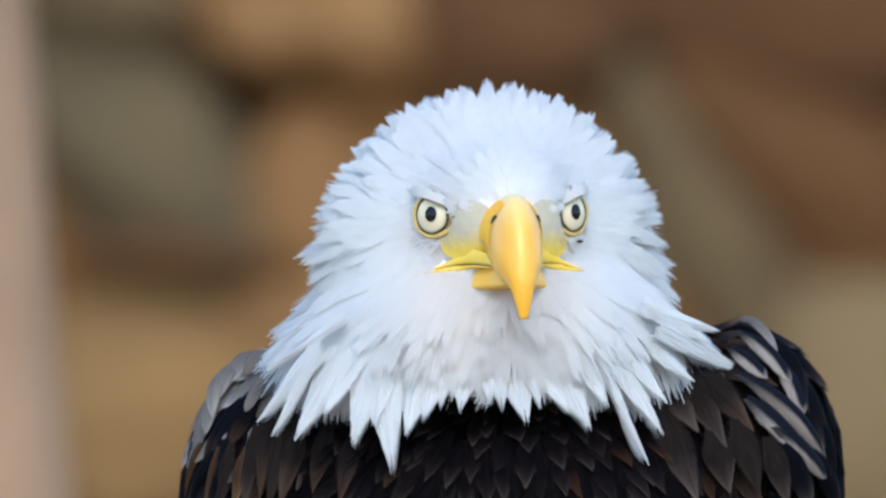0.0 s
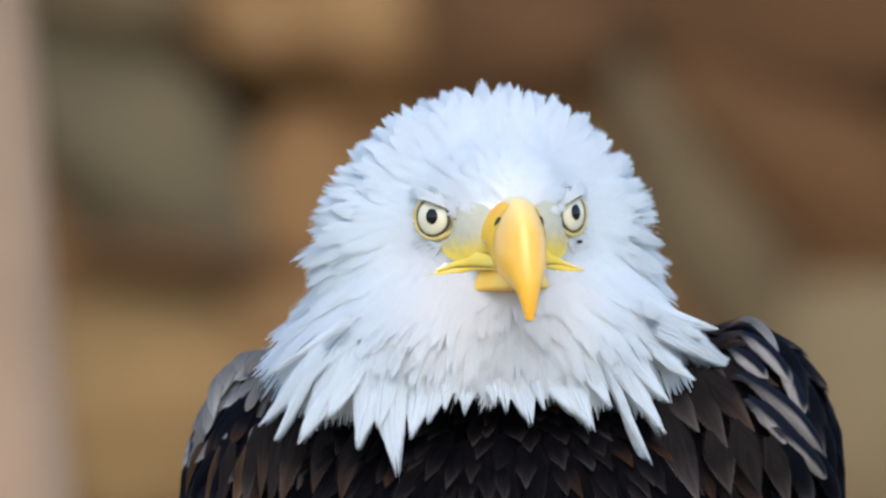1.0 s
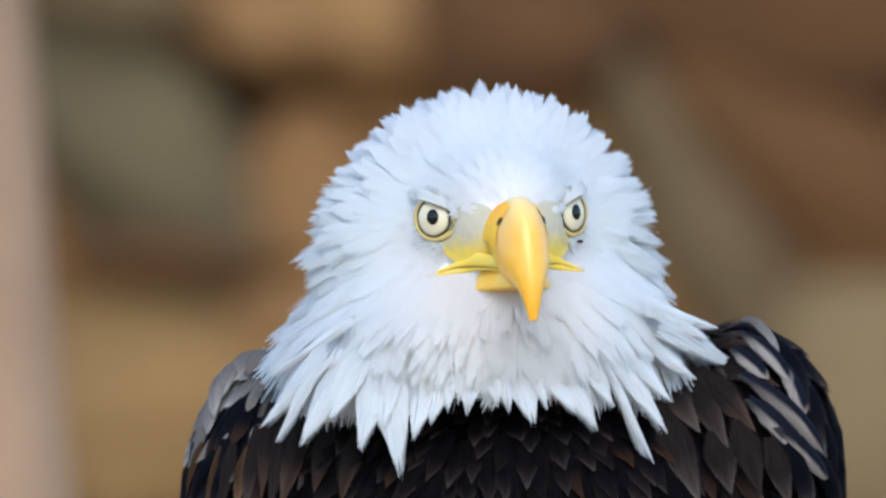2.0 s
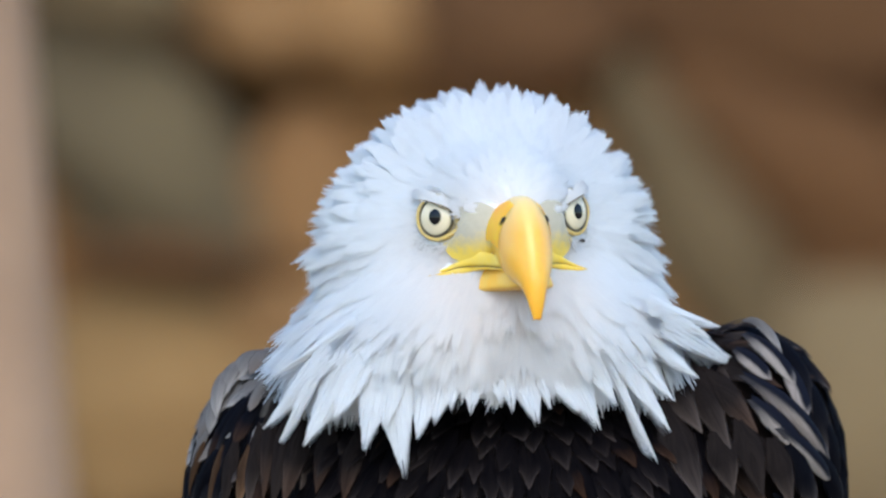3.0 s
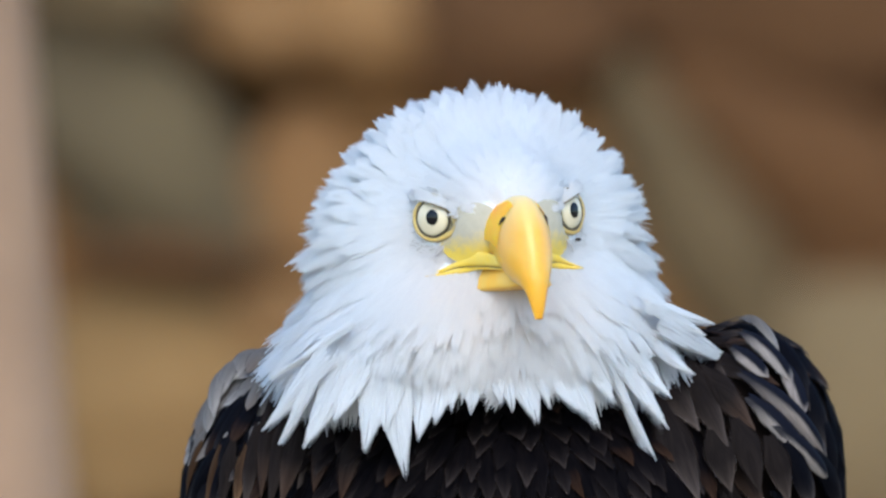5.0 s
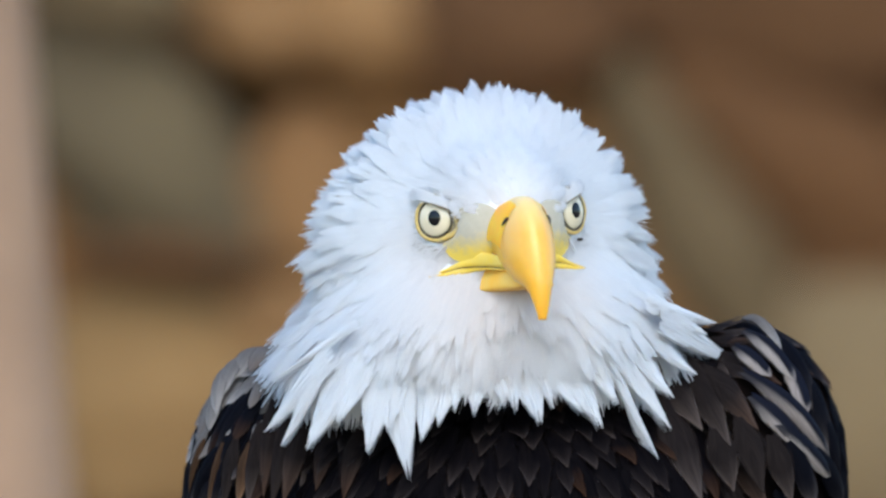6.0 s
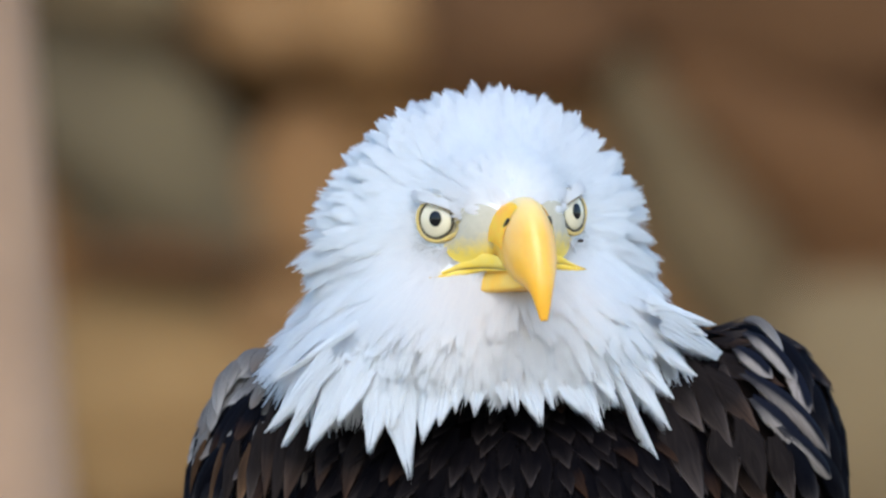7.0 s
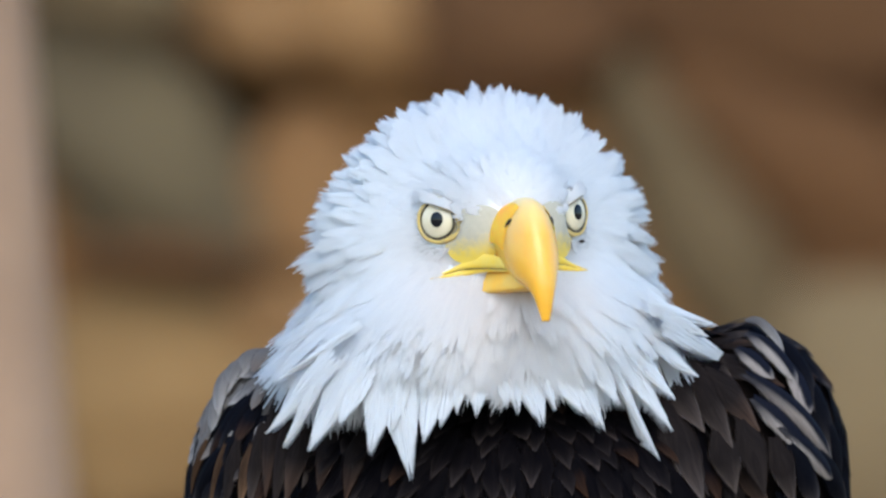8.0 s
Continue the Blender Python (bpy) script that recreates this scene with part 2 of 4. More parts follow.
def blend(a, b, k):
    h = np.clip(0.5 + 0.5 * (b - a) / k, 0, 1)
    return b * (1 - h) + a * h - k * h * (1 - h)


def cast(shape, centre, ways, far=600.0):
    """Where rays from the centre leave a shape, by halving."""
    lo, hi = np.zeros(len(ways)), np.full(len(ways), far)
    c = np.array(centre, float)
    for _ in range(34):
        mid = (lo + hi) / 2
        inside = shape(c + ways * mid[:, None]) < 0
        lo, hi = np.where(inside, mid, lo), np.where(inside, hi, mid)
    return c + ways * lo[:, None]


def front(shape, x, z, far=46.0):
    """How far back (y) a shape's front lies at x, z; its middle plane where there is none."""
    y = np.arange(-110.0, far, 1.0)
    d = shape(np.stack([np.full_like(y, x), y, np.full_like(y, z)], -1))
    inside = np.where(d < 0)[0]
    return y[inside[0]] if len(inside) else far - 1.0


def normals(shape, p, e=0.6):
    g = np.stack([shape(p + e * np.eye(3)[i]) - shape(p - e * np.eye(3)[i]) for i in range(3)], -1)
    return unit(g)


def globe(rings, segs):
    th = np.linspace(0.02, math.pi - 0.02, rings)
    ph = np.linspace(0, 2 * math.pi, segs, endpoint=False)
    t, f = np.meshgrid(th, ph, indexing="ij")
    ways = np.stack([np.sin(t) * np.cos(f), np.sin(t) * np.sin(f), np.cos(t)], -1).reshape(-1, 3)
    faces = [(i * segs + j, (i + 1) * segs + j, (i + 1) * segs + (j + 1) % segs, i * segs + (j + 1) % segs)
             for i in range(rings - 1) for j in range(segs)]
    faces += [tuple(range(segs)), tuple(range((rings - 1) * segs, rings * segs))[::-1]]
    return ways, faces


def spread_ways(count, rng):
    """Evenly spread directions, slightly shaken."""
    i = np.arange(count) + 0.5
    z = 1 - 2 * i / count
    a = i * math.pi * (3 - math.sqrt(5))
    w = np.stack([np.sqrt(1 - z * z) * np.cos(a), np.sqrt(1 - z * z) * np.sin(a), z], -1)
    return unit(w + rng.normal(0, 0.9 / math.sqrt(count), w.shape))


def feather_template(rows, cols, outline, droop=0.12, cup=0.10, fray=0.0, seed=0, bend=0.0):
    """A feather of length 1 along y and full width 1 in x: a vane bent along and across, its edge a little frayed."""
    rng = np.random.default_rng(seed)
    verts, uvs, faces = [], [], []
    for i in range(rows + 1):
        s = i / rows
        w = outline(s)
        for j in range(cols + 1):
            u = 2 * j / cols - 1
            edge = abs(u) > 0.9
            sy = s - 0.10 * abs(u) * w + (rng.normal(0, fray) if edge else 0)
            x = 0.5 * u * w * (1 + (rng.normal(0, fray * 2.5) if edge else 0))
            x += bend * s * s
            verts.append((x, sy, -droop * s * s - cup * (u * w) ** 2 + 0.012 * (1 - abs(u)) ))
            uvs.append((0.5 + 0.5 * u, s))
    for i in range(rows):
        for j in range(cols):
            a = i * (cols + 1) + j
            faces.append((a, a + 1, a + cols + 2, a + cols + 1))
    return np.array(verts), faces, uvs


def lance(s):
    """Outline of a narrow pointed hackle."""
    return max(0.02, (min(1, 0.08 + s / 0.32) if s < 0.3 else 1.0) * (1 - max(0, (s - 0.30) / 0.70) ** 1.35))


def long_lance(s):
    """Outline of a collar feather: slim at the root, widest past the middle, sharply pointed."""
    return max(0.02, min(1.0, 0.02 + s / 0.52) * (1 - max(0, (s - 0.45) / 0.55) ** 1.5))


def broad(s):
    """Outline of a broad contour feather with a blunt point."""
    return max(0.03, min(1.0, 0.35 + s * 1.5) * (1 - max(0, (s - 0.30) / 0.70) ** 1.8))


def blade(s):
    """Outline of a long wing covert with even sides and a rounded tip."""
    return max(0.04, min(1.0, 0.4 + s * 1.6) * math.sqrt(max(0.0, 1 - max(0, (s - 0.62) / 0.38) ** 2.2)))


def frames_of(p, n, flow, lift, rng, shake=0.1, twist=0.15):
    """For each place: a feather's axes (across, along, out), lifted from the skin."""
    f = flow - (flow * n).sum(-1, keepdims=True) * n
    f = unit(f)
    side = np.cross(f, n)
    a = rng.normal(0, shake, len(p))[:, None]
    f = f * np.cos(a) + side * np.sin(a)
    l = (lift if isinstance(lift, np.ndarray) else np.full(len(p), lift))[:, None]
    y = f * np.cos(l) + n * np.sin(l)
    z = n * np.cos(l) - f * np.sin(l)
    x = np.cross(y, z)
    b = rng.normal(0, twist, len(p))[:, None]
    return x * np.cos(b) + z * np.sin(b), y, z * np.cos(b) - x * np.sin(b)


def hugging(shape, p, flow, length, rng, height, droop, shake=0.14, twist=0.1):
    """Axes of feathers whose tips come to lie just over the skin: across, along, out."""
    n = normals(shape, p)
    f = unit(flow - (flow * n).sum(-1, keepdims=True) * n)
    a = rng.normal(0, shake, len(p))[:, None]
    f = f * np.cos(a) + np.cross(f, n) * np.sin(a)
    tip = p + f * length[:, None]
    for _ in range(3):
        tip = tip - normals(shape, tip) * (shape(tip) - height)[:, None]
    y = unit(tip - p)
    n = unit(n + normals(shape, tip))
    z = unit(n - (n * y).sum(-1, keepdims=True) * y)
    y, z = unit(y + droop * z), unit(z - droop * y)
    b = rng.normal(0, twist, len(p))[:, None]
    x = np.cross(y, z)
    return x * np.cos(b) + z * np.sin(b), y, z * np.cos(b) - x * np.sin(b)


def joined_feathers(name, templates, p, axes, length, width, material, rng, soft=None):
    """Many feathers in one mesh; soft: the skin's normals, which the vanes' own lean towards."""
    x, y, z = axes
    allv, allf, allu, alln, base = [], [], [], [], 0
    pick = rng.integers(0, len(templates), len(p))
    for k, (tv, tf, tu) in enumerate(templates):
        sel = np.where(pick == k)[0]
        if not len(sel):
            continue
        v = (tv[None, :, 0:1] * (width[sel, None] * 1.0)[..., None] * x[sel, None]
             + tv[None, :, 1:2] * length[sel, None, None] * y[sel, None]
             + tv[None, :, 2:3] * length[sel, None, None] * z[sel, None] + p[sel, None])
        f = np.array(tf)[None] + (np.arange(len(sel)) * len(tv))[:, None, None] + base
        allv.append(v.reshape(-1, 3)), allf.append(f.reshape(-1, 4))
        allu.append(np.tile(np.array(tu), (len(sel), 1)))
        if soft is not None:
            alln.append(np.repeat(unit(soft[sel] * 0.82 + z[sel] * 0.18), len(tv), 0))
        base += len(sel) * len(tv)
    v, f, u = np.concatenate(allv) * MM, np.concatenate(allf), np.concatenate(allu)
    me = bpy.data.meshes.new(name)
    me.vertices.add(len(v)), me.vertices.foreach_set("co", v.astype(np.float32).ravel())
    me.loops.add(f.size), me.loops.foreach_set("vertex_index", f.astype(np.int32).ravel())
    me.polygons.add(len(f)), me.polygons.foreach_set("loop_start", np.arange(0, f.size, 4, dtype=np.int32))
    me.polygons.foreach_set("use_smooth", np.ones(len(f), dtype=bool))
    me.materials.append(material)
    me.uv_layers.new(name="vane").data.foreach_set("uv", u[f.ravel()].astype(np.float32).ravel())
    me.update(calc_edges=True)
    me.validate()
    if soft is not None:
        me.normals_split_custom_set_from_vertices(np.concatenate(alln).tolist())
    return me


def single_feathers(name, meshes, p, axes, length, width, parent, rng, base=None):
    """Feathers as objects of their own that share their meshes."""
    x, y, z = axes
    for i in range(len(p)):
        m = Matrix.Identity(4)
        for c, (axis, size) in enumerate(((x[i], width[i]), (y[i], length[i]), (z[i], length[i]))):
            for r in range(3):
                m[r][c] = float(axis[r] * size * MM)
        m.translation = Vector(p[i] * MM)
        part(name, meshes[int(rng.integers(0, len(meshes)))], parent, m=base @ m if base else m)


def loft(rings, closed=True):
    """Faces between rings of equal count, with both ends capped."""
    k = len(rings[0])
    verts = [v for ring in rings for v in ring]
    faces = []
    for i in range(len(rings) - 1):
        for j in range(k if closed else k - 1):
            faces.append((i * k + j, i * k + (j + 1) % k, (i + 1) * k + (j + 1) % k, (i + 1) * k + j))
    if closed:
        faces += [tuple(range(k))[::-1], tuple(range((len(rings) - 1) * k, len(rings) * k))]
    return verts, faces


def smooth_rows(rows, count):
    """Rows of numbers, followed by a smooth curve."""
    r = np.array(rows, float)
    out = []
    for t in np.linspace(0, len(r) - 1, count):
        i = min(int(t), len(r) - 2)
        f = t - i
        p0, p1, p2, p3 = r[max(i - 1, 0)], r[i], r[i + 1], r[min(i + 2, len(r) - 1)]
        out.append(0.5 * ((2 * p1) + (p2 - p0) * f + (2 * p0 - 5 * p1 + 4 * p2 - p3) * f * f + (3 * p1 - p0 - 3 * p2 + p3) * f ** 3))
    return np.array(out)


# ---- ground, rock face, post ----
def ground_and_rocks():
    rng = np.random.default_rng(5)
    earth = rock_material("earth", (0.36, 0.27, 0.18), (0.44, 0.34, 0.235), (0.50, 0.40, 0.29), 3.0)
    xs = np.concatenate([np.linspace(-2500, -12, 8), np.linspace(-8, 8, 41), np.linspace(12, 2500, 8)])
    verts = [(x, y, 0.03 * noise.noise((x * 0.7, y * 0.7, 0)) if abs(x) < 9 and abs(y) < 9 else 0.0) for y in xs for x in xs]
    k = len(xs)
    faces = [(i * k + j, i * k + j + 1, (i + 1) * k + j + 1, (i + 1) * k + j) for i in range(k - 1) for j in range(k - 1)]
    tagged(new("ground", mesh_of("ground", verts, faces, earth)), "dry pale sandy ground of the enclosure", "ground", kind="structure")

    # the cliff: one uneven sheet with thickness
    cliff = rock_material("cliff_brown", (0.181, 0.087, 0.028), (0.220, 0.106, 0.035), (0.264, 0.127, 0.042), 5.0)
    nx, nz = 250, 105
    verts = []
    for i in range(nz + 1):
        for j in range(nx + 1):
            x, z = -5 + 10 * j / nx, -0.05 + 4.2 * i / nz
            d = 0.10 * noise.noise((x * 1.7, z * 1.7, 3.1)) + 0.04 * noise.noise((x * 6, z * 6, 8.0))
            d -= 0.36 * math.exp(-((x + 0.262) ** 2 + (z - 1.280) ** 2) / 0.06 ** 2)      # a deep hollow
            verts.append((x, 7.0 - d + 0.12 * (z - 1.1), z))
    front = len(verts)
    verts += [(x, 8.2, z) for x, y, z in verts]
    w = nx + 1
    faces = []
    for i in range(nz):
        for j in range(nx):
            a = i * w + j
            faces.append((a, a + 1, a + w + 1, a + w))
            faces.append((front + a, front + a + w, front + a + w + 1, front + a + 1))
    for j in range(nx):
        a = nz * w + j
        faces.append((a, a + 1, front + a + 1, front + a))
        faces.append((j + 1, j, front + j, front + j + 1))
    for i in range(nz):
        a, b = i * w, i * w + nx
        faces.append((a, a + w, front + a + w, front + a))
        faces.append((b + w, b, front + b, front + b + w))
    tagged(new("wall_rock", mesh_of("wall_rock", verts, faces, cliff)), "rough brown rock face behind the bird", "rock face", kind="structure")

    def boulder(label, x, z, y, rx, rz, ry, tilt, mat, seed):
        ways, faces = globe(26, 40)
        r = np.array([1 + 0.22 * noise.noise(Vector(w_) * 1.6 + Vector((seed, 0, 0))) + 0.07 * noise.noise(Vector(w_) * 5 + Vector((0, seed, 0))) for w_ in ways])
        v = ways * r[:, None] * np.array([rx, ry, rz])
        ob = new("boulder", mesh_of("boulder", v, faces, mat))
        ob.matrix_world = pose(x, y, z, 0, tilt, 0)
        return tagged(ob, label, "rock", "boulders of the rock face")

    green = rock_material("stone_grey_green", (0.087, 0.061, 0.032), (0.111, 0.080, 0.040), (0.135, 0.097, 0.046), 5.0)
    ochre = rock_material("stone_ochre", (0.167, 0.082, 0.029), (0.209, 0.104, 0.037), (0.250, 0.128, 0.047), 6.0)
    sand = rock_material("stone_sand", (0.200, 0.102, 0.037), (0.250, 0.131, 0.048), (0.290, 0.153, 0.059), 6.0)
    tan = rock_material("stone_tan", (0.170, 0.096, 0.036), (0.226, 0.128, 0.047), (0.294, 0.166, 0.061), 4.0)
    drab = rock_material("stone_drab", (0.148, 0.099, 0.048), (0.179, 0.121, 0.058), (0.215, 0.146, 0.070), 4.0)
    slab = rock_material("stone_slab", (0.095, 0.061, 0.028), (0.112, 0.075, 0.034), (0.135, 0.090, 0.043), 5.0)
    dusk = rock_material("stone_dusk", (0.074, 0.034, 0.012), (0.092, 0.042, 0.015), (0.114, 0.053, 0.019), 5.0)
    rust = rock_material("stone_rust", (0.174, 0.090, 0.034), (0.215, 0.112, 0.043), (0.255, 0.138, 0.055), 5.0)
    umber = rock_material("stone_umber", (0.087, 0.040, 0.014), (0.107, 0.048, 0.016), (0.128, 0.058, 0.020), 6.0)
    # place in the view (mm right of and above its middle, as seen at the rock face), size in mm
    for i, (label, x, z, y, rx, rz, ry, tilt, mat) in enumerate((
            ("grey-green weathered boulder in the rock face", -372, 120, 6.98, 128, 245, 100, -33, green),
            ("rusty ochre stone wedged in the rock face", -172, 50, 6.97, 92, 125, 80, -8, ochre),
            ("ochre stone high in the rock face", -110, 300, 6.98, 120, 85, 80, 10, sand),
            ("small tan stone in the rock face", -235, 280, 6.95, 66, 62, 80, 12, sand),
            ("pale tan boulder at the foot of the rock face", -370, -200, 6.97, 200, 165, 90, 5, tan),
            ("brown stone low in the rock face", -170, -75, 6.97, 120, 95, 70, 8, rust),
            ("dark brown stone high in the rock face", 95, 285, 6.94, 150, 95, 80, 8, dusk),
            ("dark olive stone high beside the post", -430, 330, 6.92, 120, 62, 80, 12, slab),
            # no stone of its own: a thin dark shape standing for a band of shadow
            ("dark reddish band of shade low in the rock face", -350, -15, 6.91, 150, 26, 70, 3, umber),
            ("reddish brown boulder in the rock face", 470, 90, 6.98, 240, 110, 90, 40, umber),
            ("grey-brown sloping slab in the rock face", 333, 30, 6.96, 75, 260, 80, -28, slab),
            ("grey tan boulder low in the rock face", 530, -200, 6.98, 175, 235, 90, -10, drab),
            ("dark brown boulder high in the rock face", 450, 300, 6.98, 260, 120, 80, 12, dusk),
    )):
        boulder(label, x * MM, MID.z + z * MM, y, rx * MM, rz * MM, ry * MM, tilt, mat, 3.7 * i)

    # the post in front of the rock
    bark = rock_material("post_wood", (0.271, 0.167, 0.099), (0.333, 0.204, 0.121), (0.400, 0.247, 0.147), 5.0)
    rings = []
    for i in range(40):
        z = -0.05 + 2.6 * i / 39
        rings.append([(-0.387 + (0.105 + 0.004 * noise.noise((math.cos(a) * 2, math.sin(a) * 2, z * 3))) * math.cos(a) - 0.085 * (z - 1.1),
                       2.2 + 0.105 * math.sin(a), z) for a in np.linspace(0, 2 * math.pi, 28, endpoint=False)])
    v, f = loft(rings)
    tagged(new("wooden_post", mesh_of("wooden_post", v, f, bark)), "pale pinkish brown wooden post standing before the rock face", "post")


# ---- the eagle ----
eagle = tagged(new("bald_eagle"), "white-headed dark brown eagle with yellow beak, perched", "eagle")
FEET = Vector((0.030, 0.070, 0.52))
eagle.location = FEET
HOME = MID - FEET                        # the view's middle in the eagle's space


def body_shape(p):
    d = ellipsoid(p, (31, 75, -205), (118, 92, 150), low=225)
    d = blend(d, ellipsoid(p, (30, 62, -132), (118, 88, 64)), 25)
    d = blend(d, ellipsoid(p, (112, 84, -92), (62, 58, 56)), 18)
    d = blend(d, ellipsoid(p, (-52, 84, -108), (52, 58, 56)), 18)
    return d


def wing_shape(side):
    if side > 0:
        return lambda p: ellipsoid(p, (138, 88, -105), (51, 72, 71), low=330), (138, 88, -105)
    return lambda p: ellipsoid(p, (-77, 88, -120), (47, 72, 73), low=310), (-77, 88, -120)


def build_body():
    rng = np.random.default_rng(11)
    ways, faces = globe(60, 80)
    centre = (31, 75, -205)
    pts = cast(body_shape, centre, ways)
    home = Matrix.Translation(HOME)
    body = part("body", mesh_of("body", (pts - 4 * normals(body_shape, pts)) * MM, faces, DARK_DOWN), eagle, "dark brown feathered body", home)
    tmpl = [feather_template(11, 4, broad, 0.10, 0.07, 0.016, s) for s in range(5)]
    # contour feathers all over
    w = spread_ways(3200, rng)
    p = cast(body_shape, centre, w)
    n = normals(body_shape, p)
    flow = np.stack([(p[:, 0] - 31) * 0.0035, np.where(p[:, 1] > 75, 0.25, -0.05), -np.ones(len(p))], -1)
    near = (p[:, 1] < 60) & (p[:, 2] > -165)
    order = np.argsort(p[:, 2])[::-1]
    near_i = [i for i in order if near[i]][:298]
    rest = np.setdiff1d(np.arange(len(p)), near_i)
    big = np.clip((np.abs(p[:, 0] - 15) - 40) / 60, 0, 1)
    ln, wd = rng.uniform(36, 50, len(p)) * (1 + 0.35 * big), rng.uniform(13, 18, len(p)) * (1 + 0.4 * big)
    ln = ln * (1 - 0.78 * np.clip((p[:, 2] + 100) / 45, 0, 1))
    ax = hugging(body_shape, p - n, flow, ln, rng, rng.uniform(0.05, 0.15, len(p)) * ln * (0.5 + 0.5 * np.clip((-70 - p[:, 2]) / 30, 0, 1)), 0.10)
    part("body_plumage", joined_feathers("body_plumage", tmpl, p[rest], [a[rest] for a in ax], ln[rest], wd[rest], BREAST, rng), eagle,
         "dark brown body feathers", home, "stuff")
    meshes = [mesh_of("breast_feather", *t[:2], BREAST, True, t[2]) for t in tmpl]
    single_feathers("breast_feather", meshes, p[near_i], [a[near_i] for a in ax], ln[near_i], wd[near_i], body, rng)
    return body


def build_wing(side):
    rng = np.random.default_rng(21 + side)
    shape, centre = wing_shape(side)
    ways, faces = globe(50, 48)
    home = Matrix.Translation(HOME)
    skin = cast(shape, centre, ways)
    wing = part("wing", mesh_of("wing", (skin - 4 * normals(shape, skin)) * MM, faces, DARK_DOWN), eagle, "folded dark brown wing with pale feather edges", home)
    tmpl = [feather_template(12, 4, blade, 0.13, 0.05, 0.012, s_ + 40, 0.16 * side) for s_ in range(5)]
    soft_tmpl = [feather_template(11, 4, broad, 0.10, 0.07, 0.016, s_ + 60) for s_ in range(4)]
    # rows of coverts, small on the shoulder and longer further down
    p, ln, wd, row = [], [], [], []
    z, step, k = centre[2] + 69.0, 6.0, 0
    while z > centre[2] - 260:
        count = max(9, int(300 / min(13.0, 7.0 + 0.6 * k)))
        turn = np.linspace(0, 2 * math.pi, count, endpoint=False) + rng.normal(0, 0.05, count) + 0.5 * (k % 2) * 2 * math.pi / count
        ring = cast(shape, (centre[0], centre[1], z), np.stack([np.cos(turn), np.sin(turn), np.zeros(count)], -1), 200.0)
        ring[:, 2] += rng.normal(0, 0.16 * step, count)
        p.append(ring), row.append(np.full(count, k))
        ln.append(step * rng.uniform(2.6, 3.3, count) + 6), wd.append(np.minimum(16, 9.0 + 0.9 * k) * rng.uniform(0.85, 1.15, count))
        z, step, k = z - step, min(34.0, step * 1.33), k + 1
    p, ln, wd, row = map(np.concatenate, (p, ln, wd, row))
    n = normals(shape, p)
    p = p - n * shape(p)[:, None] - n * 0.5
    flow = np.stack([side * (0.42 + 0.5 * np.clip((p[:, 2] - centre[2] + 30) / 90, 0, 1)), np.full(len(p), 0.05), -np.ones(len(p))], -1)
    ax = hugging(shape, p, flow, ln, rng, rng.uniform(0.5, 1.6, len(p)), 0.08, 0.06, 0.06)
    near = (p[:, 1] < 92) & (p[:, 2] > -185)
    near_i = np.where(near)[0][:280]
    rest = np.setdiff1d(np.arange(len(p)), near_i)
    part("wing_plumage", joined_feathers("wing_plumage", tmpl, p[rest], [a[rest] for a in ax], ln[rest], wd[rest], COVERT, rng), eagle,
         "dark brown wing feathers", home, "stuff")
    meshes = [mesh_of("covert_feather", *t[:2], COVERT, True, t[2]) for t in tmpl]
    pale = [mesh_of("wrist_feather", *t[:2], WRIST, True, t[2]) for t in tmpl]
    mantle = [mesh_of("mantle_feather", *t[:2], MANTLE, True, t[2]) for t in soft_tmpl]
    out = side * (p[near_i, 0] - centre[0])
    inner = near_i[out < -8 if side > 0 else out < -12]
    edge = near_i[(out > 22) & (p[near_i, 2] > -62) & (rng.random(len(near_i)) < 0.45)] if side < 0 else near_i[:0]
    top = np.union1d(near_i[row[near_i] < (3 if side < 0 else 0)], edge)
    top = np.setdiff1d(top, inner) if side > 0 else top
    top = top[(row[top] < 3) | (side * (p[top, 0] - centre[0]) > -12)]
    inner = np.setdiff1d(inner, top)
    low = np.setdiff1d(near_i, np.union1d(top, inner))
    low = low[(side < 0) | (p[low, 2] > centre[2] + 58) | (p[low, 2] < -112)]
    for name, kind_, pick, wide in (("covert_feather", meshes, low, 1.0), ("wrist_feather", pale, top, 1.0), ("mantle_feather", mantle, inner, 1.35)):
        single_feathers(name, kind_, p[pick], [a[pick] for a in ax], ln[pick], wd[pick] * wide, wing, rng)
    laid_feathers(wing, side)


